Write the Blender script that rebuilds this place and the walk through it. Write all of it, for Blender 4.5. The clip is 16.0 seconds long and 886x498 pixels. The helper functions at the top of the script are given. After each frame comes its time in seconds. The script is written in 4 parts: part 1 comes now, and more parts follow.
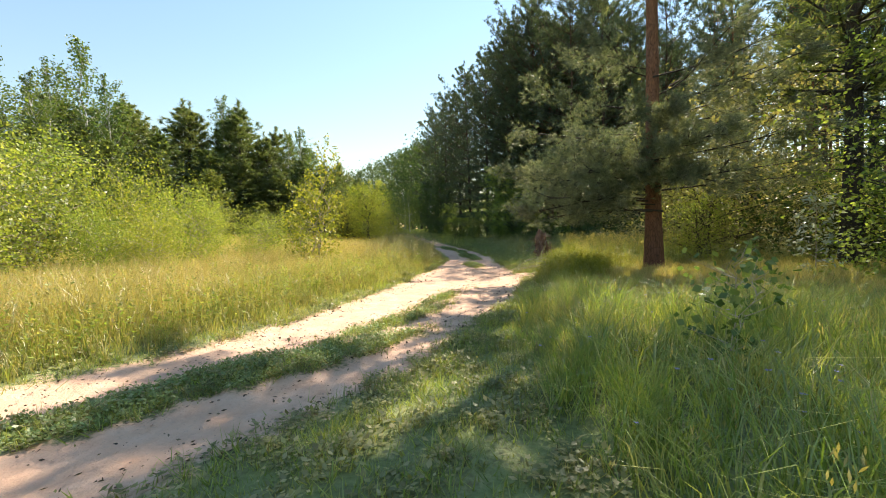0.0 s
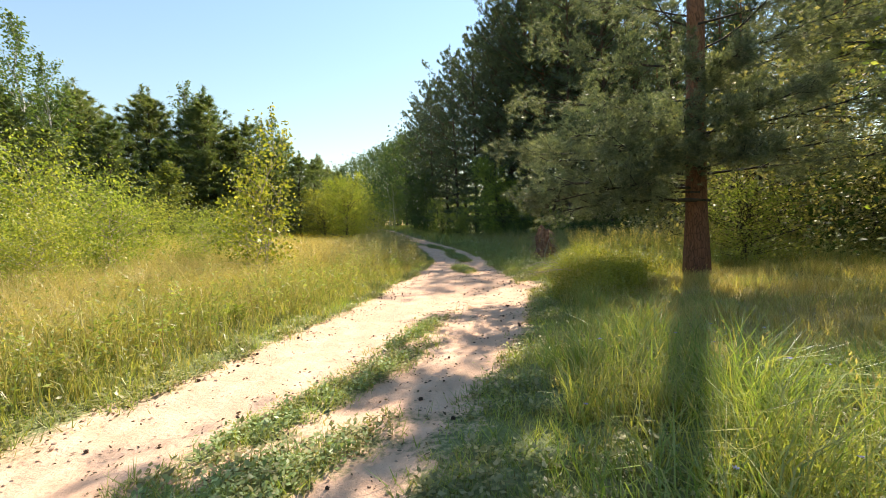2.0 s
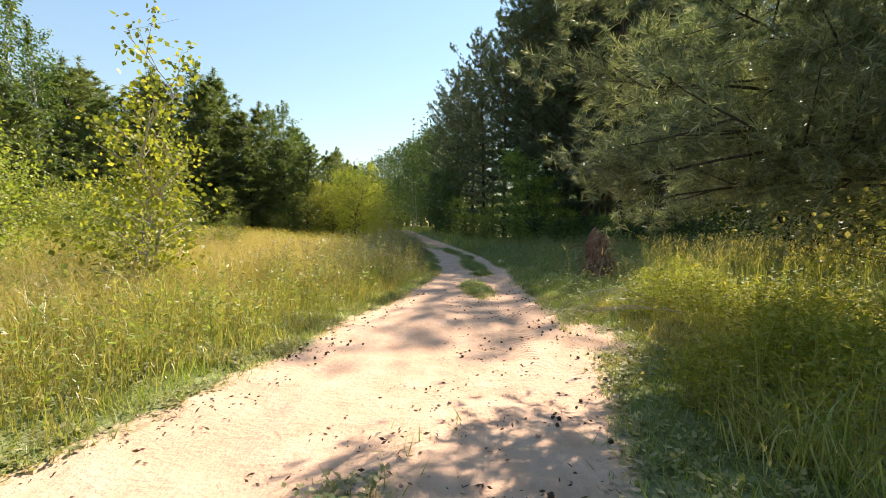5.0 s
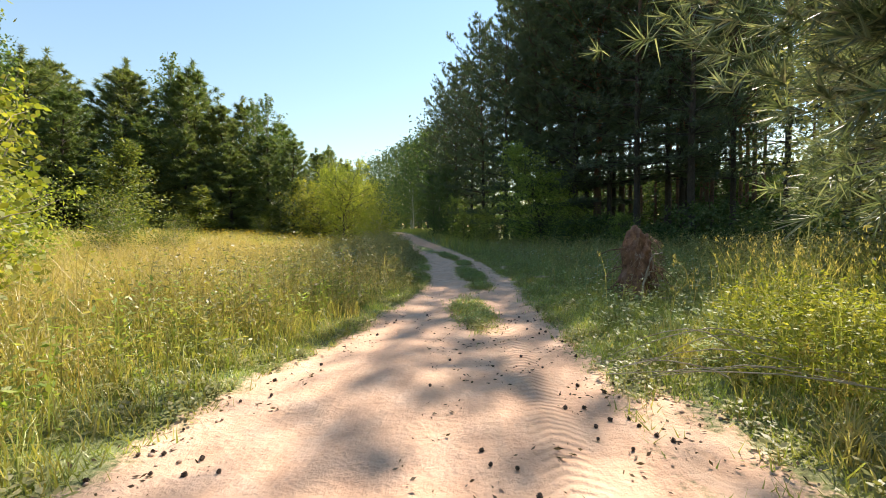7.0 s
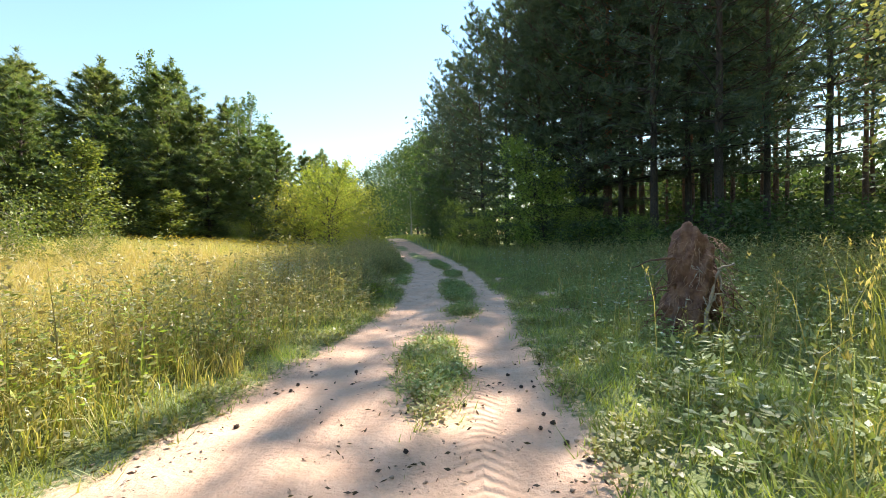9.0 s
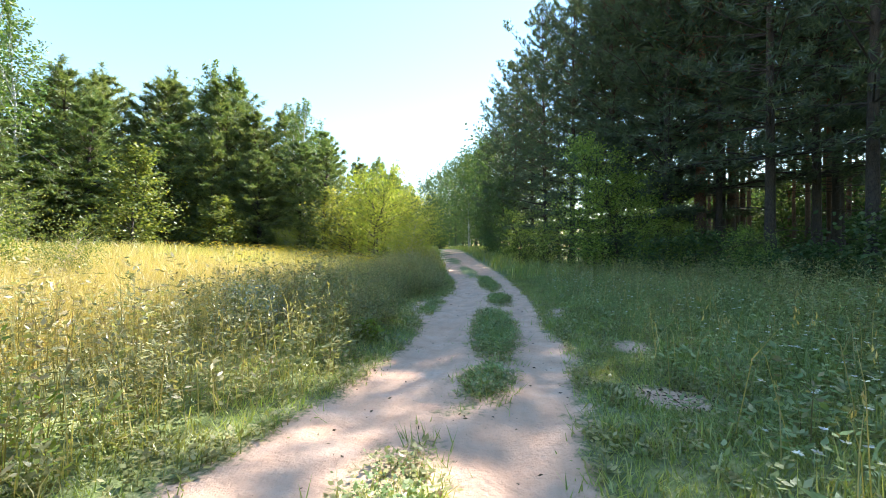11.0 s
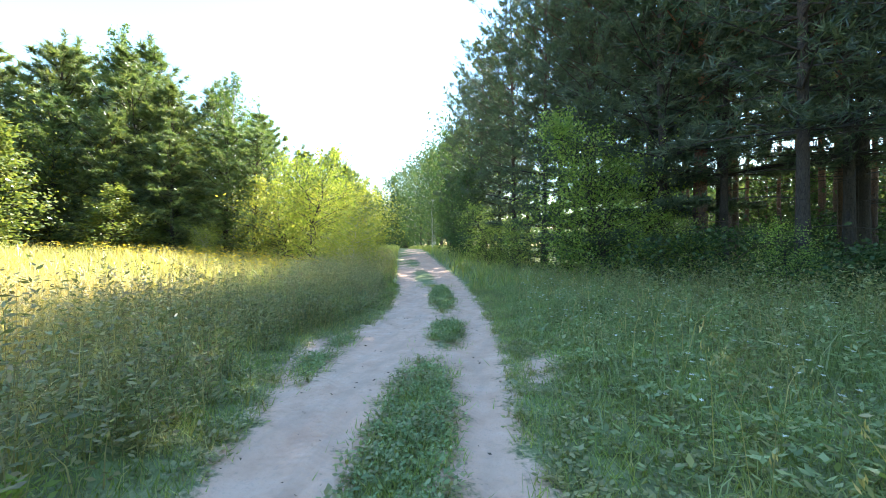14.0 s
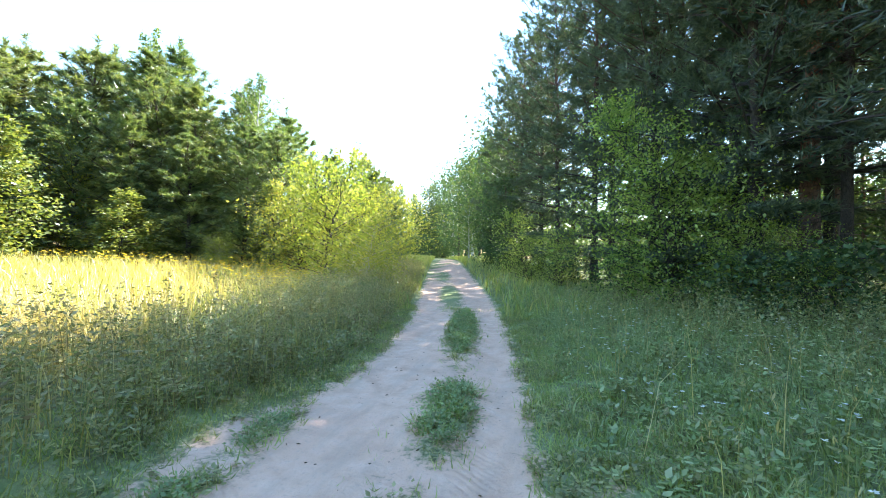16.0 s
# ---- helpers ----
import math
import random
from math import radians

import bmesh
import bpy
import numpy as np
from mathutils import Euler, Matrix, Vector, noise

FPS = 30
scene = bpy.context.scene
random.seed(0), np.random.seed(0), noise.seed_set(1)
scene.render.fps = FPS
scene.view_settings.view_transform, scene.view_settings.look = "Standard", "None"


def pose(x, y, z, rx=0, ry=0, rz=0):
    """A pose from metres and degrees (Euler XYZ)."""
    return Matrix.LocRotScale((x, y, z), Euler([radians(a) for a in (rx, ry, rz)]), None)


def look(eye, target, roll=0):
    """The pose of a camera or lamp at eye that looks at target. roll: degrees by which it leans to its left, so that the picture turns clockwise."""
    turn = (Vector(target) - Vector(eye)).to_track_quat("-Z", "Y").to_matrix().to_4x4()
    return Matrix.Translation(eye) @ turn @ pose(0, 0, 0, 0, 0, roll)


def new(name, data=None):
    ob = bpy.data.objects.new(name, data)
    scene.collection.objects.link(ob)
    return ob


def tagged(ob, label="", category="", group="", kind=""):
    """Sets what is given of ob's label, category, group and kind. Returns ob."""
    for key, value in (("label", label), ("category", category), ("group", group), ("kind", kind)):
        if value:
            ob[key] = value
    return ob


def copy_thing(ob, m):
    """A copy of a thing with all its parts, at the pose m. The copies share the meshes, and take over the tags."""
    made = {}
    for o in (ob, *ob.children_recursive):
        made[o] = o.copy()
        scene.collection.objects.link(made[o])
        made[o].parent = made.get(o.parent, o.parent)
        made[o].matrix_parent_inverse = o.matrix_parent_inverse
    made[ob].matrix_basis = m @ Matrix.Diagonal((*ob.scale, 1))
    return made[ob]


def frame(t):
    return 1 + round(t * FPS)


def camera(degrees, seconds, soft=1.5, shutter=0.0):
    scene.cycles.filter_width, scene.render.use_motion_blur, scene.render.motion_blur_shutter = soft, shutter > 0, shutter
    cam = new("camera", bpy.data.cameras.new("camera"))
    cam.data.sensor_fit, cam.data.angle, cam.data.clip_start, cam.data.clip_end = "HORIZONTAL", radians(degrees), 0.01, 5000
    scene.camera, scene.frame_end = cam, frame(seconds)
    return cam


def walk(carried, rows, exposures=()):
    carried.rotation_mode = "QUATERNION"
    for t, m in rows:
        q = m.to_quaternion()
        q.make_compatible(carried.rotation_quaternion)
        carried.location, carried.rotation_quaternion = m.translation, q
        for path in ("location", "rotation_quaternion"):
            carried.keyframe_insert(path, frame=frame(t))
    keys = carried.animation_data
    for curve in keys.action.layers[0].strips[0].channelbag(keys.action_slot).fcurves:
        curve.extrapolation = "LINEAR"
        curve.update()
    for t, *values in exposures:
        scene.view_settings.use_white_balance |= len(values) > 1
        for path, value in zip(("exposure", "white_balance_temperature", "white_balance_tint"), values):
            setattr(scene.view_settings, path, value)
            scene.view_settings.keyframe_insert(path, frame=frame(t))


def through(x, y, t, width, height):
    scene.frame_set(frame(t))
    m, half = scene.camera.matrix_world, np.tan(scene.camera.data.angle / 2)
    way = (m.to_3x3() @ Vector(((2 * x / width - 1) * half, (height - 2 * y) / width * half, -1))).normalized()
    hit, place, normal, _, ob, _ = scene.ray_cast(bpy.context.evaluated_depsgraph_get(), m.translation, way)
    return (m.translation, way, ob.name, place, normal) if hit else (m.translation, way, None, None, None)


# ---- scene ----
cam = camera(94.0, 16.0, soft=0.9)
PATH = [
    (0, (0.876, 1.817, 1.504), (0.775, 3.813, 1.413), -1.9),
    (0.5, (0.895, 2.628, 1.531), (0.826, 4.625, 1.433), -2.2),
    (1, (0.9, 3.383, 1.505), (0.859, 5.38, 1.404), -2.2),
    (1.5, (0.935, 4.106, 1.53), (0.896, 6.103, 1.421), -2.2),
    (2, (0.869, 4.868, 1.548), (0.828, 6.864, 1.434), -2.4),
    (2.5, (0.903, 5.661, 1.508), (0.849, 7.657, 1.393), -2.6),
    (3, (0.939, 6.476, 1.491), (0.873, 8.472, 1.384), -2.5),
    (3.5, (1.034, 7.221, 1.444), (0.963, 9.217, 1.344), -2.0),
    (4, (1.147, 7.981, 1.437), (1.049, 9.976, 1.336), -1.3),
    (4.2, (1.187, 8.296, 1.428), (1.077, 10.29, 1.326), -1.0),
    (6.3, (1.384, 11.464, 1.386), (1.14, 13.447, 1.299), -0.2),
    (6.5, (1.362, 11.74, 1.367), (1.133, 13.725, 1.28), -0.4),
    (7, (1.385, 12.364, 1.354), (1.208, 14.354, 1.268), -0.7),
    (7.5, (1.452, 13.058, 1.377), (1.312, 15.051, 1.296), -0.9),
    (8, (1.521, 13.719, 1.389), (1.387, 15.713, 1.309), -1.1),
    (8.2, (1.581, 13.983, 1.367), (1.44, 15.976, 1.287), -1.2),
    (10.3, (2.012, 16.87, 1.275), (1.656, 18.838, 1.266), 0.0),
    (10.5, (2.026, 17.173, 1.358), (1.636, 19.134, 1.344), 0.2),
    (11, (2.0, 17.886, 1.4), (1.509, 19.824, 1.399), 0.2),
    (11.5, (1.991, 18.576, 1.417), (1.417, 20.492, 1.424), 0.1),
    (12, (1.94, 19.288, 1.456), (1.296, 21.181, 1.478), -0.0),
    (12.5, (1.817, 19.986, 1.477), (1.184, 21.883, 1.509), -0.5),
    (13, (1.802, 20.71, 1.443), (1.255, 22.634, 1.473), -0.8),
    (13.5, (1.811, 21.361, 1.498), (1.384, 23.315, 1.508), -0.5),
    (14, (1.91, 22.025, 1.502), (1.564, 23.995, 1.496), 0.0),
    (14.5, (1.995, 22.697, 1.577), (1.662, 24.669, 1.569), 0.8),
    (15, (1.937, 23.422, 1.609), (1.556, 25.386, 1.616), 1.3),
    (15.5, (1.923, 24.101, 1.64), (1.451, 26.044, 1.664), 1.3),
    (16, (1.856, 24.842, 1.683), (1.318, 26.768, 1.721), 0.8),
]
walk(cam, [(t, look(eye, target, roll)) for t, eye, target, roll in PATH],
     exposures=[(0, 1.4, 7050, 14), (4, 1.27, 7050, 15), (7, 1.3, 6850, 14), (8.2, 1.55, 6600, 12), (10.5, 2.05, 6100, 12), (13, 2.6, 5850, 12), (16, 2.9, 5900, 13)])

# ---- world, sun ----
SUN_AZ, SUN_EL = 31.0, 47.0   # degrees to the right of +y, above the horizon
SUN_WAY = Vector((math.sin(radians(SUN_AZ)) * math.cos(radians(SUN_EL)),
                  math.cos(radians(SUN_AZ)) * math.cos(radians(SUN_EL)), math.sin(radians(SUN_EL))))
world = bpy.data.worlds.new("sky")
scene.world = world
world.use_nodes = True
wn = world.node_tree
sky = wn.nodes.new("ShaderNodeTexSky")
sky.sky_type, sky.sun_disc = "NISHITA", False
sky.sun_elevation, sky.sun_rotation = radians(SUN_EL), radians(SUN_AZ)
sky.air_density, sky.dust_density, sky.ozone_density = 2.0, 0.0, 6.0
wn.nodes["Background"].inputs["Strength"].default_value = 0.079
wn.links.new(sky.outputs[0], wn.nodes["Background"].inputs["Color"])
sun_data = bpy.data.lights.new("sun", "SUN")
sun_data.energy, sun_data.angle, sun_data.color = 4.3, radians(0.6), (1.0, 0.93, 0.82)
sun = new("sun", sun_data)
sun.matrix_world = look(SUN_WAY * 60, (0, 0, 0))


# ---- materials ----
def material(name):
    m = bpy.data.materials.new(name)
    m.use_nodes = True
    nt = m.node_tree
    nt.nodes.clear()
    return m, nt, nt.nodes.new("ShaderNodeOutputMaterial")


def node(nt, kind, **inputs):
    n = nt.nodes.new(kind)
    for key, value in inputs.items():
        n.inputs[key.replace("_", " ")].default_value = value
    return n


def ramp(nt, source, stops):
    r = nt.nodes.new("ShaderNodeValToRGB")
    while len(r.color_ramp.elements) < len(stops):
        r.color_ramp.elements.new(0.5)
    for e, (p, c) in zip(r.color_ramp.elements, stops):
        e.position, e.color = p, (*c, 1)
    nt.links.new(source, r.inputs[0])
    return r.outputs[0]


def mixed(nt, fac, a, b, blend="MIX"):
    m = nt.nodes.new("ShaderNodeMix")
    m.data_type, m.blend_type = "RGBA", blend
    for sock, v in ((m.inputs[0], fac), (m.inputs[6], a), (m.inputs[7], b)):
        if isinstance(v, (int, float)):
            sock.default_value = v
        elif isinstance(v, tuple):
            sock.default_value = (*v, 1)
        else:
            nt.links.new(v, sock)
    return m.outputs[2]


def sums(nt, op, a, b):
    m = nt.nodes.new("ShaderNodeMath")
    m.operation = op
    for sock, v in zip(m.inputs, (a, b)):
        if isinstance(v, (int, float)):
            sock.default_value = v
        else:
            nt.links.new(v, sock)
    return m.outputs[0]


def grain(nt, scale, detail=4.0, rough=0.6):
    co = nt.nodes.new("ShaderNodeNewGeometry")
    n = node(nt, "ShaderNodeTexNoise", Scale=scale, Detail=detail, Roughness=rough)
    nt.links.new(co.outputs["Position"], n.inputs["Vector"])
    return n.outputs[0]


def leaf_material(name, stops, through=0.4, gloss=0.06, dry=None, rough=0.45):
    """Thin leaves: colour by leaf and by plant, light that shines through, a little gloss."""
    m, nt, out = material(name)
    geo, info = nt.nodes.new("ShaderNodeNewGeometry"), nt.nodes.new("ShaderNodeObjectInfo")
    col = ramp(nt, geo.outputs["Random Per Island"], stops)
    hue = nt.nodes.new("ShaderNodeHueSaturation")
    nt.links.new(col, hue.inputs["Color"])
    mr = node(nt, "ShaderNodeMapRange", To_Min=0.482, To_Max=0.512)
    nt.links.new(info.outputs["Random"], mr.inputs[0])
    nt.links.new(mr.outputs[0], hue.inputs["Hue"])
    big = node(nt, "ShaderNodeMapRange", From_Min=0.25, From_Max=0.75, To_Min=0.55, To_Max=1.5)
    nt.links.new(grain(nt, 1.5, 5.0, 0.7), big.inputs[0])
    nt.links.new(big.outputs[0], hue.inputs["Value"])
    col = hue.outputs[0]
    if dry:
        at = nt.nodes.new("ShaderNodeAttribute")
        at.attribute_name = "dry"
        col = mixed(nt, at.outputs["Fac"], col, ramp(nt, geo.outputs["Random Per Island"], dry))
    d, t, g = (nt.nodes.new(k) for k in ("ShaderNodeBsdfDiffuse", "ShaderNodeBsdfTranslucent", "ShaderNodeBsdfGlossy"))
    warm = mixed(nt, 1.0, col, (1.15, 1.1, 0.55), "MULTIPLY")
    nt.links.new(col, d.inputs[0])
    nt.links.new(warm, t.inputs[0])
    g.inputs["Roughness"].default_value = rough
    a, b = nt.nodes.new("ShaderNodeMixShader"), nt.nodes.new("ShaderNodeMixShader")
    a.inputs[0].default_value, b.inputs[0].default_value = through, gloss
    for x, y in ((d.outputs[0], a.inputs[1]), (t.outputs[0], a.inputs[2]), (a.outputs[0], b.inputs[1]),
                 (g.outputs[0], b.inputs[2]), (b.outputs[0], out.inputs[0])):
        nt.links.new(x, y)
    return m


def solid_material(name, stops, scale, rough=0.85, bump=0.3, bump_scale=None, stretch=(1, 1, 1)):
    m, nt, out = material(name)
    tc, mp = nt.nodes.new("ShaderNodeTexCoord"), nt.nodes.new("ShaderNodeMapping")
    mp.inputs["Scale"].default_value = stretch
    nt.links.new(tc.outputs["Object"], mp.inputs[0])
    n1 = node(nt, "ShaderNodeTexNoise", Scale=scale, Detail=6.0, Roughness=0.65)
    n2 = node(nt, "ShaderNodeTexNoise", Scale=bump_scale or scale * 4, Detail=5.0, Roughness=0.7)
    for n in (n1, n2):
        nt.links.new(mp.outputs[0], n.inputs["Vector"])
    p = node(nt, "ShaderNodeBsdfPrincipled", Roughness=rough)
    nt.links.new(ramp(nt, n1.outputs[0], stops), p.inputs["Base Color"])
    b = node(nt, "ShaderNodeBump", Strength=bump, Distance=0.03)
    nt.links.new(n2.outputs[0], b.inputs["Height"])
    nt.links.new(b.outputs[0], p.inputs["Normal"])
    nt.links.new(p.outputs[0], out.inputs[0])
    return m


def bark_material(name, low, high, change):
    """Pine bark: grey plates below, orange and flaking above."""
    m, nt, out = material(name)
    tc, mp = nt.nodes.new("ShaderNodeTexCoord"), nt.nodes.new("ShaderNodeMapping")
    mp.inputs["Scale"].default_value = (15, 15, 3.6)
    nt.links.new(tc.outputs["Object"], mp.inputs[0])
    vor = node(nt, "ShaderNodeTexVoronoi", Scale=1.6)
    vor.feature = "DISTANCE_TO_EDGE"
    n1 = node(nt, "ShaderNodeTexNoise", Scale=1.3, Detail=6.0, Roughness=0.7)
    for n in (vor, n1):
        nt.links.new(mp.outputs[0], n.inputs["Vector"])
    a = ramp(nt, n1.outputs[0], [(0.3, tuple(0.45 * c for c in low)), (0.7, low)])
    b = ramp(nt, n1.outputs[0], [(0.3, tuple(0.55 * c for c in high)), (0.7, high)])
    sep = nt.nodes.new("ShaderNodeSeparateXYZ")
    nt.links.new(tc.outputs["Object"], sep.inputs[0])
    up = node(nt, "ShaderNodeMapRange", From_Min=change[0], From_Max=change[1])
    nt.links.new(sep.outputs[2], up.inputs[0])
    col = mixed(nt, up.outputs[0], a, b)
    crack = node(nt, "ShaderNodeMapRange", From_Min=0.0, From_Max=0.09, To_Min=0.4, To_Max=1.0)
    nt.links.new(vor.outputs["Distance"], crack.inputs[0])
    col = mixed(nt, 1.0, col, crack.outputs[0], "MULTIPLY")
    p = node(nt, "ShaderNodeBsdfPrincipled", Roughness=0.9)
    nt.links.new(col, p.inputs["Base Color"])
    bm = node(nt, "ShaderNodeBump", Strength=0.8, Distance=0.03)
    nt.links.new(sums(nt, "ADD", crack.outputs[0], n1.outputs[0]), bm.inputs["Height"])
    nt.links.new(bm.outputs[0], p.inputs["Normal"])
    nt.links.new(p.outputs[0], out.inputs[0])
    return m


def ground_material():
    """Pale sand in the ruts, thatch and dark soil off them; the vertex value 'sand' is metres inside the bare track."""
    m, nt, out = material("sandy_ground")
    at = nt.nodes.new("ShaderNodeAttribute")
    at.attribute_name = "sand"
    tr = nt.nodes.new("ShaderNodeAttribute")
    tr.attribute_name = "tread"
    n_big, n_mid, n_fine, n_grit = grain(nt, 0.55, 3), grain(nt, 3.2, 6), grain(nt, 22, 5), grain(nt, 160, 3)
    ragged = sums(nt, "MULTIPLY", sums(nt, "SUBTRACT", sums(nt, "ADD", n_mid, sums(nt, "MULTIPLY", n_fine, 0.7)), 0.85), 0.75)
    edge = node(nt, "ShaderNodeMapRange", From_Min=-0.07, From_Max=0.1)
    nt.links.new(sums(nt, "ADD", at.outputs["Fac"], ragged), edge.inputs[0])
    sand = ramp(nt, n_mid, [(0.3, (0.52, 0.325, 0.215)), (0.5, (0.645, 0.42, 0.285)), (0.72, (0.7, 0.495, 0.36))])
    sand = mixed(nt, ramp(nt, n_big, [(0.42, (0, 0, 0)), (0.65, (0.55, 0.55, 0.55))]), sand, (0.62, 0.38, 0.25))
    sand = mixed(nt, ramp(nt, n_fine, [(0.3, (0.4, 0.4, 0.4)), (0.45, (0, 0, 0))]), sand, (0.42, 0.31, 0.23))
    sand = mixed(nt, ramp(nt, n_grit, [(0.27, (0.7, 0.7, 0.7)), (0.36, (0, 0, 0))]), sand, (0.2, 0.14, 0.1))
    mp = nt.nodes.new("ShaderNodeMapping")
    mp.inputs["Scale"].default_value = (4.0, 0.8, 1.0)
    mp.inputs["Rotation"].default_value = (0, 0, 0.06)
    pos = nt.nodes.new("ShaderNodeNewGeometry")
    nt.links.new(pos.outputs["Position"], mp.inputs[0])
    streak = node(nt, "ShaderNodeTexNoise", Scale=1.0, Detail=5.0, Roughness=0.6)
    nt.links.new(mp.outputs[0], streak.inputs["Vector"])
    sand = mixed(nt, ramp(nt, streak.outputs[0], [(0.47, (0, 0, 0)), (0.66, (0.6, 0.6, 0.6))]), sand, (0.48, 0.335, 0.235))
    soil = ramp(nt, n_fine, [(0.3, (0.11, 0.11, 0.055)), (0.5, (0.2, 0.22, 0.095)), (0.72, (0.32, 0.32, 0.16))])
    soil = mixed(nt, ramp(nt, n_mid, [(0.4, (0, 0, 0)), (0.62, (0.75, 0.75, 0.75))]), soil, (0.165, 0.21, 0.07))
    st = nt.nodes.new("ShaderNodeAttribute")
    st.attribute_name = "straw"
    soil = mixed(nt, st.outputs["Fac"], soil, ramp(nt, n_fine, [(0.3, (0.24, 0.18, 0.075)), (0.5, (0.42, 0.33, 0.15)), (0.75, (0.56, 0.46, 0.25))]))
    col = mixed(nt, edge.outputs[0], soil, sand)
    p = node(nt, "ShaderNodeBsdfPrincipled", Roughness=0.95)
    p.inputs["Specular IOR Level"].default_value = 0.15
    nt.links.new(col, p.inputs["Base Color"])
    ph = nt.nodes.new("ShaderNodeAttribute")
    ph.attribute_name = "lug"
    lug = sums(nt, "SINE", sums(nt, "ADD", sums(nt, "MULTIPLY", ph.outputs["Fac"], 72.0), sums(nt, "MULTIPLY", n_mid, 2.4)), 0)
    lug = sums(nt, "MULTIPLY", sums(nt, "MULTIPLY", lug, n_fine), tr.outputs["Fac"])
    h = sums(nt, "ADD", sums(nt, "MULTIPLY", n_fine, 0.34), sums(nt, "MULTIPLY", n_grit, 0.06))
    h = sums(nt, "ADD", h, sums(nt, "ADD", sums(nt, "MULTIPLY", n_mid, 0.6), sums(nt, "MULTIPLY", streak.outputs[0], 0.22)))
    h = sums(nt, "ADD", h, sums(nt, "MULTIPLY", lug, 0.27))
    b = node(nt, "ShaderNodeBump", Strength=0.9, Distance=0.065)
    nt.links.new(h, b.inputs["Height"])
    nt.links.new(b.outputs[0], p.inputs["Normal"])
    nt.links.new(p.outputs[0], out.inputs[0])
    return m


M_GROUND = ground_material()
M_GRASS = leaf_material("grass_blades", [(0.0, (0.15, 0.24, 0.04)), (0.5, (0.25, 0.345, 0.07)), (1.0, (0.37, 0.425, 0.11))],
                        0.5, 0.07, [(0.0, (0.38, 0.31, 0.095)), (0.5, (0.53, 0.425, 0.15)), (1.0, (0.65, 0.54, 0.245))])
M_HERB = leaf_material("herb_leaves", [(0.0, (0.15, 0.18, 0.065)), (0.6, (0.27, 0.29, 0.11)), (1.0, (0.42, 0.41, 0.2))],
                       0.45, 0.04, [(0.0, (0.24, 0.17, 0.08)), (1.0, (0.46, 0.38, 0.19))])
M_SWARD = leaf_material("pale_sward_leaves", [(0.0, (0.16, 0.23, 0.075)), (0.6, (0.27, 0.345, 0.135)), (1.0, (0.41, 0.46, 0.23))], 0.42, 0.035,
                        [(0.0, (0.3, 0.24, 0.1)), (1.0, (0.5, 0.42, 0.22))])
M_MEADOW_HERB = leaf_material("bright_herb_leaves", [(0.0, (0.19, 0.27, 0.045)), (0.6, (0.31, 0.38, 0.07)), (1.0, (0.44, 0.47, 0.12))], 0.55, 0.03,
                              [(0.0, (0.2, 0.13, 0.06)), (1.0, (0.42, 0.33, 0.16))])
M_PETAL_W = leaf_material("white_petals", [(0.0, (0.6, 0.6, 0.55)), (1.0, (0.8, 0.8, 0.76))], 0.3, 0.03)
M_PETAL_B = leaf_material("blue_petals", [(0.0, (0.28, 0.27, 0.6)), (1.0, (0.42, 0.4, 0.72))], 0.3, 0.03)
M_PETAL_Y = leaf_material("yellow_petals", [(0.0, (0.6, 0.42, 0.03)), (1.0, (0.72, 0.55, 0.06))], 0.3, 0.03)
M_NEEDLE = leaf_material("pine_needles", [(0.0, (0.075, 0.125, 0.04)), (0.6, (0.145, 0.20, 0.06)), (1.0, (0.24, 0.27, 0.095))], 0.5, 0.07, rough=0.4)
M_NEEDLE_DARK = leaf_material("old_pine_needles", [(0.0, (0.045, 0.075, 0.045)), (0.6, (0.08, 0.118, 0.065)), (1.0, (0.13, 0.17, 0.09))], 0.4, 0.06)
# spreading pine's needles: the palest tones put sunlight into the colour
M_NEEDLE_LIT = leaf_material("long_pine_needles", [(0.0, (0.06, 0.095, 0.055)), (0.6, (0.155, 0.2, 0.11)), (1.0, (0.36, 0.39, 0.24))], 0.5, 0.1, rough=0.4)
M_BIRCH = leaf_material("birch_leaves", [(0.0, (0.075, 0.135, 0.03)), (0.6, (0.135, 0.205, 0.05)), (1.0, (0.22, 0.26, 0.09))], 0.48, 0.035)
M_YELLOW = leaf_material("yellowish_leaves", [(0.0, (0.18, 0.24, 0.035)), (0.6, (0.30, 0.34, 0.05)), (1.0, (0.45, 0.44, 0.09))], 0.58, 0.03)
M_GREEN = leaf_material("green_leaves", [(0.0, (0.06, 0.13, 0.035)), (0.6, (0.11, 0.19, 0.05)), (1.0, (0.18, 0.26, 0.085))], 0.42, 0.03)
M_FARLEAF = leaf_material("aspen_leaves", [(0.0, (0.045, 0.085, 0.03)), (0.6, (0.075, 0.125, 0.045)), (1.0, (0.13, 0.17, 0.07))], 0.35, 0.02)
M_HAZEL = leaf_material("hazel_leaves", [(0.0, (0.17, 0.27, 0.05)), (0.6, (0.28, 0.38, 0.08)), (1.0, (0.42, 0.49, 0.15))], 0.6, 0.03)
M_OLIVE = leaf_material("olive_leaves", [(0.0, (0.15, 0.17, 0.055)), (0.6, (0.27, 0.27, 0.09)), (1.0, (0.42, 0.39, 0.16))], 0.52, 0.08)
M_OAK = leaf_material("oak_leaves", [(0.0, (0.09, 0.14, 0.03)), (0.6, (0.17, 0.22, 0.045)), (1.0, (0.32, 0.33, 0.08))], 0.5, 0.04)
M_PALE = leaf_material("pale_leaves", [(0.0, (0.2, 0.26, 0.2)), (1.0, (0.42, 0.47, 0.4))], 0.3, 0.15, rough=0.35)
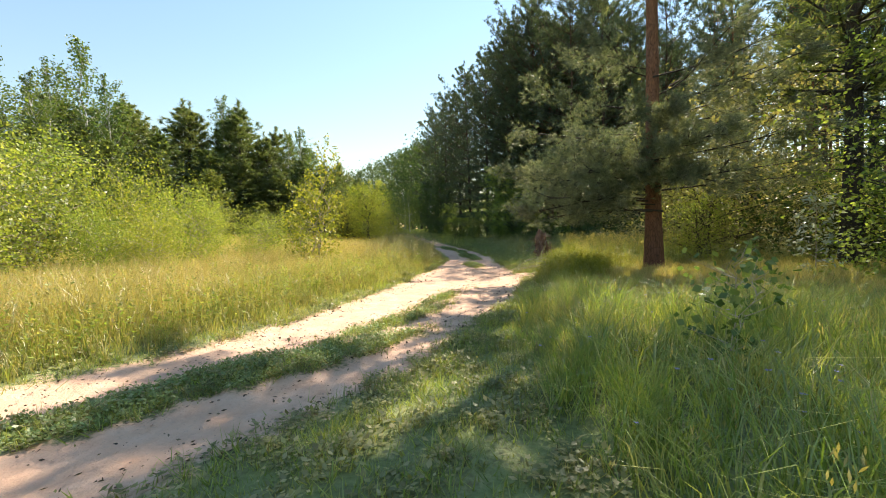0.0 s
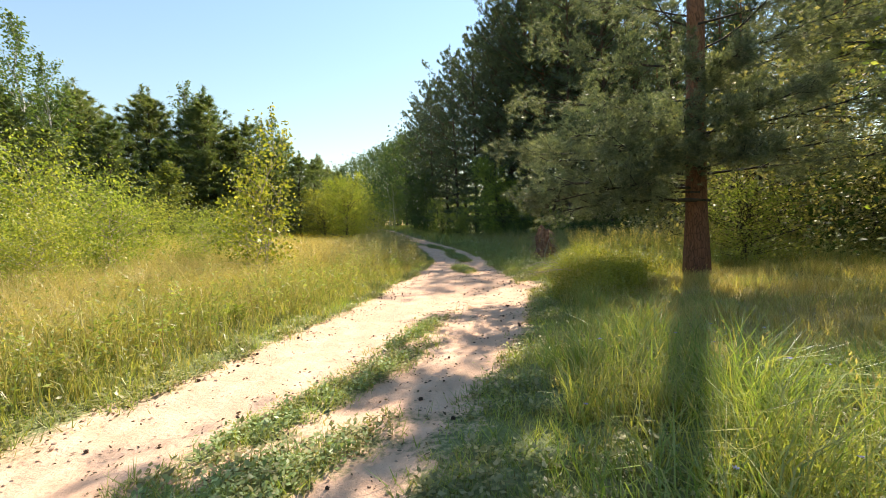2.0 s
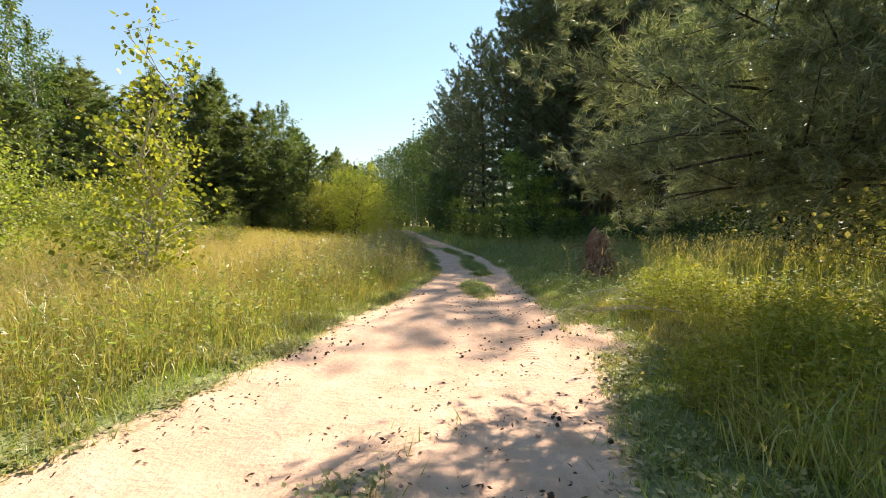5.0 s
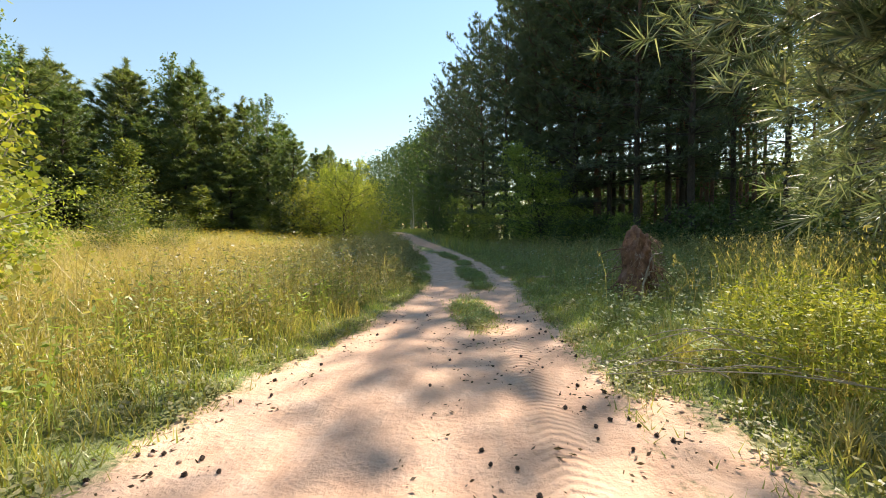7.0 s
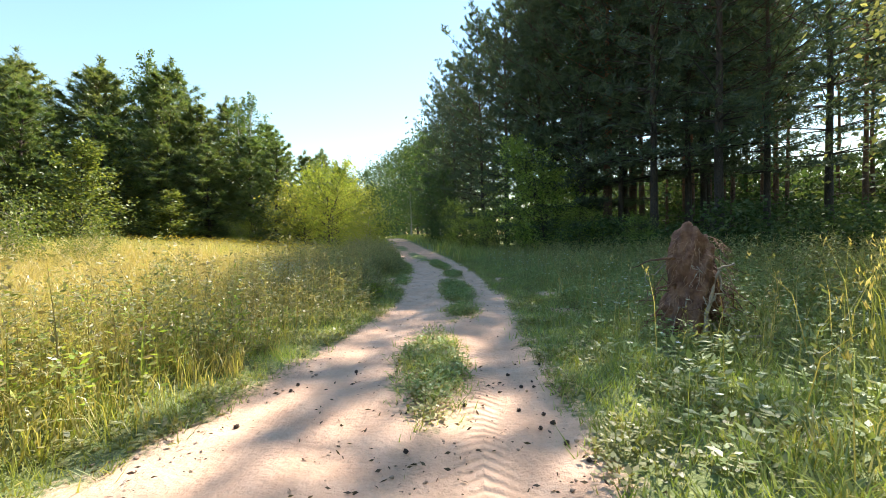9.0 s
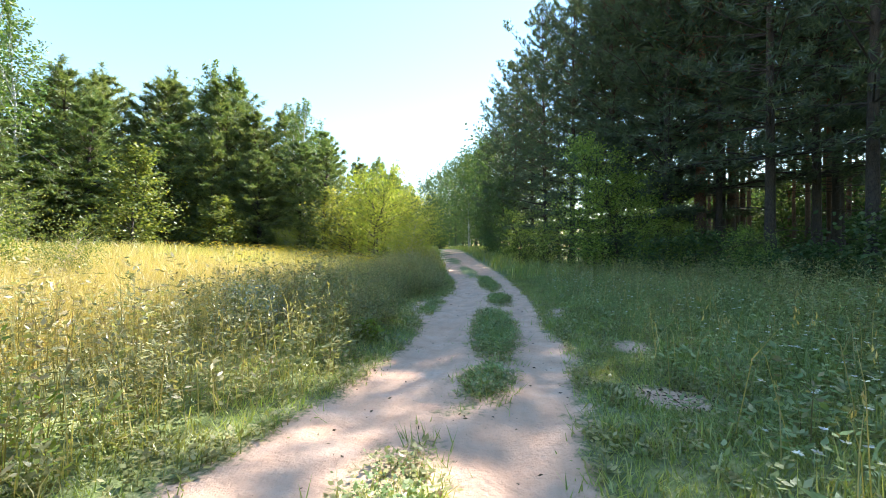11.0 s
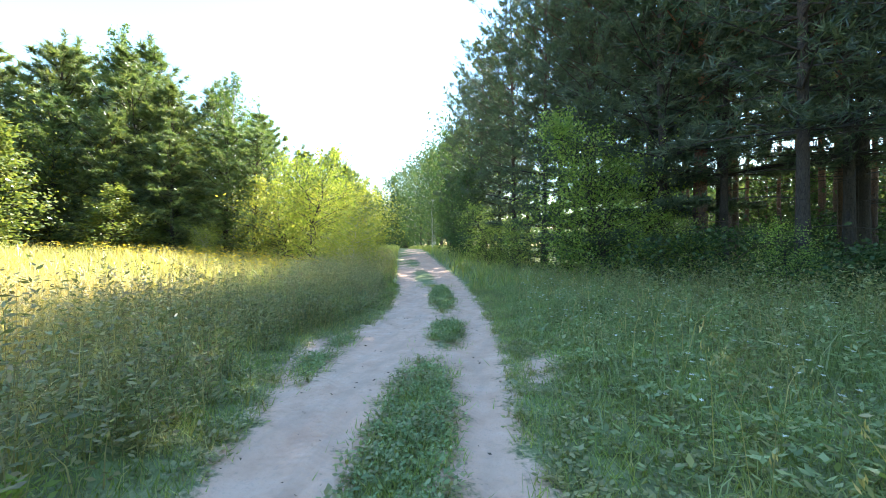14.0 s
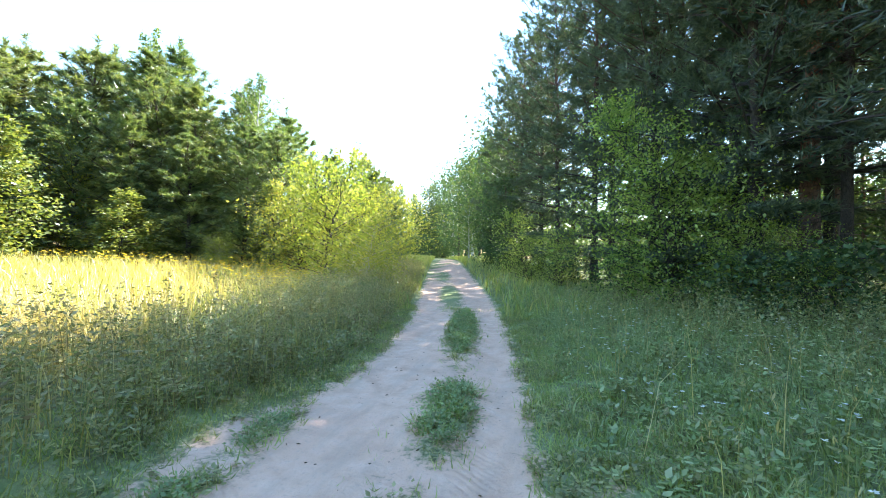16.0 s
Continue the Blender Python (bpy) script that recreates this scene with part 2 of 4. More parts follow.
M_PINE_BARK = bark_material("pine_bark", (0.17, 0.12, 0.09), (0.36, 0.165, 0.085), (2.5, 9.0))
M_RED_BARK = bark_material("red_pine_bark", (0.24, 0.115, 0.075), (0.36, 0.17, 0.1), (0.6, 3.5))
M_DARK_BARK = bark_material("dark_bark", (0.085, 0.07, 0.058), (0.15, 0.09, 0.06), (6.0, 13.0))
M_BIRCH_BARK = solid_material("birch_bark", [(0.35, (0.05, 0.045, 0.04)), (0.47, (0.5, 0.48, 0.44)), (0.8, (0.68, 0.66, 0.6))], 3, 0.7, 0.2, 20, (1, 1, 4))
M_TWIG = solid_material("dead_wood", [(0.3, (0.26, 0.21, 0.15)), (0.7, (0.5, 0.44, 0.35))], 9, 0.8, 0.3)
M_ROOT = solid_material("earth_and_root", [(0.3, (0.10, 0.05, 0.033)), (0.52, (0.25, 0.135, 0.09)), (0.75, (0.40, 0.25, 0.17))], 7, 0.95, 1.0, 26)
M_ROOTLET = solid_material("rootlets", [(0.3, (0.22, 0.12, 0.08)), (0.7, (0.48, 0.32, 0.22))], 11, 0.9, 0.2)
M_CLOD = solid_material("sand_clod", [(0.3, (0.24, 0.16, 0.11)), (0.7, (0.5, 0.36, 0.26))], 4, 0.95, 0.4)
M_CONE = solid_material("pine_cone", [(0.3, (0.035, 0.024, 0.018)), (0.7, (0.10, 0.065, 0.045))], 60, 0.85, 0.3)
M_LITTER = leaf_material("dead_leaves", [(0.0, (0.05, 0.035, 0.02)), (0.6, (0.11, 0.08, 0.045)), (1.0, (0.2, 0.15, 0.085))], 0.2, 0.03)

# ---- plan ----
RNG = np.random.default_rng(7)
# edges of the bare track: y, left x, right x
TRACK = np.array([(-30, -62, -55), (0, -11.5, -6.6), (2, -8.0, -3.6), (4.1, -5.3, -1.15), (5.4, -4.25, -0.3), (6.7, -3.2, 0.4), (7.7, -2.6, 0.8),
                  (9.2, -1.9, 1.35), (11, -1.6, 2.0), (12.5, -1.15, 2.35), (14, -0.85, 2.6), (16, -0.75, 2.6), (18, -0.35, 2.45),
                  (21, 0.0, 2.3), (23.3, 0.0, 2.35), (24.1, -0.1, 2.33), (25.2, -0.3, 1.97), (26.6, -0.95, 1.88), (28.2, -1.35, 1.75), (29.3, -1.1, 1.6), (30.2, -0.95, 1.48), (31.6, -1.15, 1.25), (35, -1.9, 0.65),
                  (40, -3.3, -0.45), (50, -6.2, -3.2), (62, -9.6, -6.7), (80, -14.6, -11.9), (110, -24, -21.5), (400, -150, -147)], float)
# grass islands in the track: x, y, half width, half length, lean of x with y
ISLANDS = [(-1.75, 5.9, 0.58, 1.9, 0.95), (-0.3, 8.7, 0.24, 1.1, 0.55), (0.3, 10.7, 0.15, 0.8, 0.35), (1.24, 19.3, 0.29, 1.05, -0.1),
           (1.38, 22.2, 0.2, 0.55, 0.0), (1.08, 25.2, 0.33, 1.9, -0.13), (0.7, 29.3, 0.27, 0.85, -0.1), (-0.62, 26.9, 0.16, 0.5, -0.2), (-0.85, 28.3, 0.12, 0.45, -0.2), (-0.35, 34.6, 0.32, 2.6, -0.2),
           (-2.6, 42, 0.45, 4.2, -0.28), (-5.6, 51.5, 0.5, 4.6, -0.29), (-9.0, 63, 0.5, 6.0, -0.28), (-14.5, 82, 0.5, 12, -0.29)]
BARE = [(3.15, 24.15, 0.34, 0.42), (3.1, 22.1, 0.34, 0.3), (2.2, 27.3, 0.2, 0.6), (2.75, 15.0, 0.4, 1.0)]


def track_inside(x, y):
    """Metres inside the bare sand: positive on the track, negative in the grass."""
    xl, xr = np.interp(y, TRACK[:, 0], TRACK[:, 1]), np.interp(y, TRACK[:, 0], TRACK[:, 2])
    s = np.minimum(x - xl, xr - x)
    lean = np.where(y < 9, 0.62, 1.0)
    s = s * lean
    for ix, iy, w, l, k in ISLANDS:
        v = (y - iy) / l
        s = np.minimum(s, (np.sqrt(((x - ix - k * (y - iy)) / w) ** 2 + v * v) - 1) * w * 0.9)
    for ix, iy, w, l in BARE:
        s = np.maximum(s, (1 - np.sqrt(((x - ix) / w) ** 2 + ((y - iy) / l) ** 2)) * w * 0.8)
    return s


def waves(x, y, seed, size):
    """Smooth uneven numbers about -1 to 1."""
    r = np.random.default_rng(seed)
    out = np.zeros_like(x, dtype=float)
    for i in range(7):
        a, f, p = r.uniform(0, 6.28), r.uniform(0.5, 1.8) / size, r.uniform(0, 6.28)
        out = out + np.sin((x * math.cos(a) + y * math.sin(a)) * f * 6.28 + p + 1.3 * np.sin((x * math.sin(a) - y * math.cos(a)) * f * 3 + p))
    return out / 3.2


def ease(v):
    v = np.clip(v, 0, 1)
    return v * v * (3 - 2 * v)


def rise(x, y):
    """The land climbs gently ahead along the track and into the meadow."""
    xl = np.interp(y, TRACK[:, 0], TRACK[:, 1])
    return 1.3 * ease((y - 35) / 42) + 0.9 * ease((xl - x - 2) / 14) * ease((y - 13) / 16)


def ground_z(x, y):
    x, y = np.asarray(x, float), np.asarray(y, float)
    s = track_inside(x, y)
    bank = 0.09 * np.clip(-s / 0.8, 0, 1) ** 1.3
    rut = -0.035 * np.clip(s / 0.4, 0, 1)
    bumps = 0.012 * waves(x, y, 3, 0.7) * np.clip(s * 3 + 1.5, 0.3, 1) + 0.03 * waves(x, y, 4, 4.0) + 0.006 * waves(x, y, 5, 0.25)
    far = np.clip((np.hypot(x, y - 20) - 40) / 60, 0, 1)
    return (bank + rut + bumps) * (1 - far * 0.5) + rise(x, y)


def mesh_of(name, verts, faces, mat, attrs=(), smooth=False):
    """A mesh from arrays; all faces have the same number of corners, or faces is a list of such arrays."""
    groups = faces if isinstance(faces, list) else [faces]
    me = bpy.data.meshes.new(name)
    me.vertices.add(len(verts))
    me.vertices.foreach_set("co", np.ascontiguousarray(verts, np.float32).ravel())
    loops = np.concatenate([g.ravel() for g in groups]).astype(np.int32)
    sizes = np.concatenate([np.full(len(g), g.shape[1]) for g in groups])
    me.loops.add(len(loops))
    me.loops.foreach_set("vertex_index", loops)
    me.polygons.add(len(sizes))
    me.polygons.foreach_set("loop_start", np.concatenate([[0], np.cumsum(sizes)[:-1]]).astype(np.int32))
    for key, values in attrs:
        me.attributes.new(key, "FLOAT", "POINT").data.foreach_set("value", np.asarray(values, np.float32))
    me.update(calc_edges=True)
    me.validate()
    if smooth:
        me.polygons.foreach_set("use_smooth", np.ones(len(sizes), bool))
    me.materials.append(mat)
    return me


def part(name, me, parent=None, label=""):
    ob = new(name, me)
    ob.parent = parent
    return tagged(ob, label)


# ---- ground ----
def stretched(lo, a, b, hi, step):
    core = np.arange(a, b + step / 2, step)
    out_hi, out_lo, d = [b], [a], step
    while out_hi[-1] < hi or out_lo[-1] > lo:
        d *= 1.16
        out_hi.append(min(out_hi[-1] + d, hi + 1))
        out_lo.append(max(out_lo[-1] - d, lo - 1))
    return np.unique(np.round(np.concatenate([core, out_hi, out_lo]), 4))


gx, gy = stretched(-900, -4.6, 4.6, 900, 0.085), stretched(-700, 2.5, 36, 1400, 0.11)
GX, GY = np.meshgrid(gx, gy)
nx, ny = len(gx), len(gy)
vid = np.arange(nx * ny).reshape(ny, nx)
quads = np.stack([vid[:-1, :-1], vid[:-1, 1:], vid[1:, 1:], vid[1:, :-1]], -1).reshape(-1, 4)
fx, fy = GX.ravel(), GY.ravel()
right_rut = np.interp(fy, TRACK[:, 0], TRACK[:, 2]) - 0.62
tread = np.clip(1 - np.abs(fx - right_rut + 0.1) / 0.18, 0, 1) ** 0.5 * np.clip((fy - 13) / 2, 0, 1) * np.clip((21 - fy) / 3, 0, 1)
left_rut = np.interp(fy, TRACK[:, 0], TRACK[:, 1]) + 0.6
tread = np.maximum(tread, 0.7 * np.clip(1 - np.abs(fx - left_rut) / 0.3, 0, 1) ** 0.5 * np.clip((fy - 23) / 2, 0, 1) * np.clip((30 - fy) / 3, 0, 1))
tread = np.maximum(tread, 0.6 * np.clip(1 - np.abs(fx - right_rut) / 0.3, 0, 1) ** 0.5 * np.clip((fy - 22) / 3, 0, 1) * np.clip((33 - fy) / 4, 0, 1))
ground = new("ground", mesh_of("ground", np.stack([fx, fy, ground_z(fx, fy)], -1), quads, M_GROUND,
                               (("sand", np.clip(track_inside(fx, fy), -2, 2)), ("tread", tread), ("lug", fy + 0.7 * np.minimum(np.abs(fx - right_rut + 0.1), np.abs(fx - left_rut))),
                                ("straw", np.clip((np.interp(fy, TRACK[:, 0], TRACK[:, 1]) - fx - 1.2) / 6.0, 0, 1) * np.clip((60 - fy) / 20, 0, 1)
                                 + 0.8 * np.clip((fx - 3.0) / 0.8, 0, 1) * np.clip((fy - 8) / 1.5, 0, 1) * np.clip((15.5 - fy) / 1.5, 0, 1) * np.clip((9 - fx) / 2, 0, 1))), True))
tagged(ground, "pale sandy two-rut forest track between grassy verges", "ground", kind="structure")


# ---- plants: shapes ----
def unit(v):
    return v / np.maximum(np.linalg.norm(v, axis=-1, keepdims=True), 1e-9)


def blades(px, py, pz, h, w, lean, rng, dry, simple=False):
    """Grass blades, two joints each, bent over to one side."""
    n = len(px)
    a = rng.uniform(0, 6.283, n)
    b = rng.uniform(0, 6.283, n)
    side = np.stack([np.cos(a), np.sin(a), np.zeros(n)], -1) * (w / 2)[:, None]
    over = np.stack([np.cos(b), np.sin(b), np.zeros(n)], -1) * (h * lean)[:, None]
    base = np.stack([px, py, pz - 0.015], -1)
    up = np.zeros((n, 3))
    up[:, 2] = h
    mid = base + up * 0.55 + over * 0.3
    tip = base + up * (1 - 0.35 * lean[:, None]) + over
    if simple:
        return np.stack([base - side, base + side, tip], 1).reshape(-1, 3), [np.arange(n * 3).reshape(-1, 3)], np.repeat(dry, 3)
    v = np.stack([base - side, base + side, mid + side * 0.8, mid - side * 0.8, tip], 1).reshape(-1, 3)
    k = np.arange(n)[:, None] * 5
    return v, [k + np.array([[0, 1, 2, 3]]), k + np.array([[3, 2, 4]])], np.repeat(dry, 5)


def leaf_quads(p, way, size, rng, slim=0.5, fold=0.25, flat=0.0):
    """Leaves as folded rhombs: at p, pointing along way, of the given lengths."""
    n = len(p)
    way = unit(way)
    s = unit(np.cross(way, unit(rng.normal(size=(n, 3)) * (1 - flat) + np.array([0, 0, flat * 2.0]))))
    u = np.cross(s, way)
    L = size[:, None]
    a, c = p, p + way * L
    m = p + way * L * 0.45 + u * L * fold * 0.3
    v = np.stack([a, m + s * L * slim * 0.5 - u * L * fold * 0.4, c, m - s * L * slim * 0.5 - u * L * fold * 0.4], 1).reshape(-1, 3)
    k = np.arange(n)[:, None] * 4
    return v, k + np.array([[0, 1, 2, 3]])


def needle_tufts(p, axis, rng, count, length, width, spread=0.75):
    """Tufts of thin needles about axis."""
    n = len(p)
    ax = np.repeat(unit(axis), count, 0)
    base = np.repeat(p, count, 0)
    way = unit(ax * 0.8 + spread * rng.normal(size=(n * count, 3)))
    s = unit(np.cross(way, rng.normal(size=(n * count, 3)))) * width / 2
    L = length * rng.uniform(0.6, 1.15, n * count)[:, None]
    base = base + ax * rng.uniform(-0.35, 0.25, n * count)[:, None] * length
    v = np.stack([base - s, base + s, base + way * L], 1).reshape(-1, 3)
    return v, np.arange(n * count * 3).reshape(-1, 3)


def tube(points, radii, sides=6):
    """A tapered tube along points."""
    pts, n = np.asarray(points, float), len(points)
    d = unit(np.gradient(pts, axis=0))
    ref = np.where(np.abs(d[:, 2:3]) > 0.9, np.array([[1.0, 0, 0]]), np.array([[0, 0, 1.0]]))
    a = unit(np.cross(d, ref))
    b = np.cross(d, a)
    ang = np.linspace(0, 6.2832, sides, endpoint=False)
    ring = (np.cos(ang)[None, :, None] * a[:, None] + np.sin(ang)[None, :, None] * b[:, None]) * np.asarray(radii)[:, None, None]
    v = (pts[:, None] + ring).reshape(-1, 3)
    i, j = np.arange(n - 1)[:, None] * sides, np.arange(sides)[None]
    q = np.stack([i + j, i + (j + 1) % sides, i + sides + (j + 1) % sides, i + sides + j], -1).reshape(-1, 4)
    return v, q


def joined(pieces):
    vs, fs, k = [], [], 0
    for v, f in pieces:
        vs.append(v)
        fs.append(f + k)
        k += len(v)
    return np.concatenate(vs), np.concatenate(fs)


def trunk_line(h, rng, bend=0.02, steps=9):
    z = np.linspace(0, 1, steps)
    dx, dy = rng.normal(0, bend, 2)
    w = rng.normal(0, bend * 0.35, (steps, 2))
    w[0] = 0
    return np.stack([h * (dx * z * z + w[:, 0] * z), h * (dy * z * z + w[:, 1] * z), h * z - 0.12 * (1 - z)], -1)


def along(line, h, z):
    """The stem's middle at heights z."""
    t = np.clip(z / h, 0, 1) * (len(line) - 1)
    return np.stack([np.interp(t, np.arange(len(line)), line[:, i]) for i in range(3)], -1)


def flare(r, steps, taper=0.92):
    z = np.linspace(0, 1, steps)
    return r * (1 - taper * z) + r * 0.35 * np.exp(-z * 22)


def pine(name, seed, h, reach, bare, whorls, per, tufts, needle, width, count, bark, foliage, trunk_r, full=1.0, droop=0.0, dead=0, top_rise=1.0, tiers=False):
    """A pine: stem with limbs, needles in tufts along whorled boughs. reach: longest bough; bare: clear stem below."""
    rng = np.random.default_rng(seed)
    line = trunk_line(h, rng, 0.012)
    wood = [tube(line, flare(trunk_r, 9), 8)]
    P, A = [], []
    for i in range(whorls):
        u = (i + rng.uniform(0, 0.25 if tiers else 0.8)) / whorls
        z = bare + (h * 0.985 - bare) * u
        shape = (1 - u) ** 0.75 * (0.55 + 0.45 * min(1, u * 5)) if full == 1.0 else math.sqrt(max(0.02, 1 - (2 * u - 0.75) ** 2 / 1.6)) * full * (1 if u < 0.85 else 0.6)
        for j in range(per):
            az = 6.283 * (j + rng.uniform(0, 0.9)) / per + i * 1.1
            L = max(0.25, reach * shape * rng.uniform(0.65, 1.15))
            rise = (0.25 + 1.1 * u * top_rise) * L - droop * L * (1 - u)
            out = np.array([math.cos(az), math.sin(az), 0])
            o = along(line, h, np.array([z]))[0]
            s = np.linspace(0, 1, 5)[:, None]
            bough = o + out * L * s + np.array([0, 0, 1.0]) * (rise * s ** 1.5 + 0.12 * L * (s - s * s))
            wood.append(tube(bough[::2], trunk_r * (0.22 - 0.1 * u) * np.linspace(1, 0.25, 3) + 0.004, 3))
            k = max(3, int(tufts * (0.35 + 0.65 * L / reach)))
            side = np.array([-out[1], out[0], 0])
            if tiers:   # needles gathered on side twigs, in flat sprays
                nt = 4 + int(6 * L / reach)
                tq = rng.uniform(0.12, 1.02, nt) ** 0.8
                tq[0] = 1.02
                toff = rng.uniform(-1, 1, nt) * 0.5 * L * (1.12 - tq)
                pick = rng.integers(0, nt, k)
                q = np.clip(tq[pick] + rng.normal(0, 0.05, k), 0.02, 1.08)
                off = toff[pick] + rng.normal(0, 1, k) * (0.05 * L + 0.04)
            else:
                q = rng.uniform(0.28, 1.04, k)
                off = rng.normal(0, 0.27, k) * L * (1.15 - q)
            pos = np.stack([np.interp(q, s[:, 0], bough[:, c]) for c in range(3)], -1) + side * off[:, None]
            pos[:, 2] += rng.normal(0.0, 0.055, k) * (0.4 + 0.3 * L) - 0.1 * np.abs(off)
            P.append(pos)
            A.append(out * 0.75 + side * np.sign(off)[:, None] * 0.5 + np.array([0, 0, 0.35 + 0.5 * u]) + rng.normal(0, 0.25, (k, 3)))
    for i in range(dead):
        z, az = rng.uniform(0.12, 0.95) * bare + 0.5, rng.uniform(0, 6.283)
        L = rng.uniform(0.5, 0.8) * reach
        o = along(line, h, np.array([z]))[0]
        s = np.linspace(0, 1, 5)[:, None]
        wood.append(tube(o + np.array([math.cos(az), math.sin(az), 0]) * L * s + np.array([0, 0, 1]) * (0.2 * s - 0.35 * s * s) * L + rng.normal(0, 0.03, (5, 3)) * s,
                         0.02 * np.linspace(1, 0.3, 5), 3))
    # leader shoots at the top
    m = max(8, whorls)
    z = rng.uniform(0.93, 1.06 if tiers else 1.03, m) * h
    P.append(along(line, h, np.minimum(z, h)) + np.stack([rng.normal(0, 0.04, m), rng.normal(0, 0.04, m), np.maximum(0, z - h)], -1))
    A.append(np.tile([[0, 0, 1.0]], (m, 1)) + rng.normal(0, 0.2, (m, 3)))
    P, A = np.concatenate(P), np.concatenate(A)
    v, f = needle_tufts(P, A, rng, count, needle, width)
    wv, wf = joined(wood)
    tree = new(name)
    part("trunk", mesh_of(name + "_trunk", wv, wf, bark, smooth=True), tree)
    part("crown", mesh_of(name + "_crown", v, f, foliage), tree)
    return tree


def broadleaf(name, seed, h, radius, bare, limbs, leaves, size, bark, foliage, trunk_r, form="round", clump=0.3, stems=1, slim=0.6):
    """A leafy tree or bush: stems, limbs, and leaves in loose clumps about the limbs."""
    rng = np.random.default_rng(seed)
    wood, P, A = [], [], []
    per = leaves // (limbs * stems)
    for st in range(stems):
        hh = h * (1 if st == 0 else rng.uniform(0.6, 0.95))
        line = trunk_line(hh, rng, 0.03 if stems == 1 else 0.2)
        if stems > 1:
            line[:, :2] += rng.normal(0, 0.1 * radius, 2)
        wood.append(tube(line, flare(trunk_r * (1 if st == 0 else 0.8), 9), 6))
        for i in range(limbs):
            u = (i + rng.uniform(0, 1)) / limbs
            z = bare + (hh - bare) * u
            if form == "round":
                r = radius * math.sqrt(max(0.05, 1 - (1.75 * u - 0.72) ** 2))
            elif form == "slim":
                r = radius * (1 - u) ** 0.6 * (0.5 + 0.5 * min(1, u * 3.3)) + 0.12
            else:
                r = radius * (0.75 + 0.4 * u) * (1 if u < 0.8 else 0.75)
            r *= rng.uniform(0.6, 1.2)
            az = i * 2.4 + rng.uniform(-0.6, 0.6)
            out = np.array([math.cos(az), math.sin(az), 0])
            o = along(line, hh, np.array([z * 0.86]))[0]
            s = np.linspace(0, 1, 5)[:, None]
            bough = o + out * r * s + np.array([0, 0, 1]) * ((z - z * 0.86) + 0.25 * r) * s + rng.normal(0, 0.04 * r, (5, 3)) * s
            wood.append(tube(bough, (trunk_r * 0.3 * (1 - 0.6 * u) + 0.004) * np.linspace(1, 0.2, 5), 4))
            q = rng.uniform(0.25, 1.1, per) ** 0.8
            pos = np.stack([np.interp(q, s[:, 0], bough[:, c]) for c in range(3)], -1)
            blob = np.clip(rng.normal(0, 1, (6, 3)), -1.6, 1.6) * clump * r * 0.8
            pos += blob[rng.integers(0, 6, per)] + np.clip(rng.normal(0, 1, (per, 3)), -1.8, 1.8) * (clump * r * 0.42 + 0.03)
            P.append(pos)
            A.append(out * 0.6 + rng.normal(0, 0.7, (per, 3)) + np.array([0, 0, -0.25]))
    P, A = np.concatenate(P), np.concatenate(A)
    P[:, 2] = np.maximum(P[:, 2], 0.03)
    v, f = leaf_quads(P, A, size * rng.uniform(0.6, 1.25, len(P)), rng, slim)
    wv, wf = joined(wood)
    tree = new(name)
    part("trunk", mesh_of(name + "_trunk", wv, wf, bark, smooth=True), tree)
    part("crown", mesh_of(name + "_crown", v, f, foliage), tree)
    return tree


USED = set()
# kinds of tree whose tops keep their height above the track where the land climbs
HEIGHTS = (("young_pine", 13.0), ("forest", 21.0), ("mature", 22.0), ("birch", 13.0), ("aspen_tree", 15.0), ("goat", 7.0), ("young_oak", 8.4), ("tall_hazel", 6.9))


def plant(kind, x, y, scale=1.0, turn=None, lean=0.0, squash=1.0):
    """Stands one of a kind of tree on the ground; the first use moves the one that was built."""
    turn = RNG.uniform(0, 360) if turn is None else turn
    z = float(ground_z(x, y))
    m = pose(x, y, z, lean, 0, turn)
    if kind.name in USED:
        ob = copy_thing(kind, m)
    else:
        USED.add(kind.name)
        ob = kind
        ob.matrix_basis = m
    tall = next((h for key, h in HEIGHTS if kind.name.startswith(key)), 0) * scale
    ob.scale = (scale * squash, scale * squash, scale * (1 - float(rise(x, y)) / tall if tall > 4 else 1))
    return ob


# ---- trees ----
YOUNG = [tagged(pine("young_pine", 11 + i, 13.0, 3.6, 0.3, 17, 7, 44, 0.33, 0.046, 9, M_DARK_BARK, M_NEEDLE, 0.16, tiers=True),
                "bushy young pine, green needles down to the grass", "pine tree", "young pines beside the meadow") for i in range(3)]
EDGE = [tagged(pine("forest_pine", 31 + i, 21.0, 4.0, 4.5, 15, 6, 29, 0.34, 0.044, 9, M_DARK_BARK, M_NEEDLE_DARK, 0.18, 0.95, 0.25, 7, tiers=True),
               "tall dark forest-edge pine with drooping boughs", "pine tree", "pines at the forest edge") for i in range(3)]
NEAR_EDGE = [tagged(pine("forest_edge_pine", 36 + i, 21.0, 4.0, 1.6, 19, 6, 54, 0.28, 0.034, 12, M_DARK_BARK, M_NEEDLE_DARK, 0.2, 0.95, 0.25, 10, tiers=True),
                    "tall dark forest-edge pine with drooping boughs", "pine tree", "pines at the forest edge") for i in range(2)]
INNER = [tagged(pine("mature_pine", 51 + i, 22.0, 2.6, 9.5, 11, 5, 13, 0.46, 0.09, 7, M_PINE_BARK, M_NEEDLE_DARK, 0.17, 0.95, 0.1, 12),
                "straight mature pine with bare stem and high crown", "pine tree", "pines inside the forest") for i in range(3)]
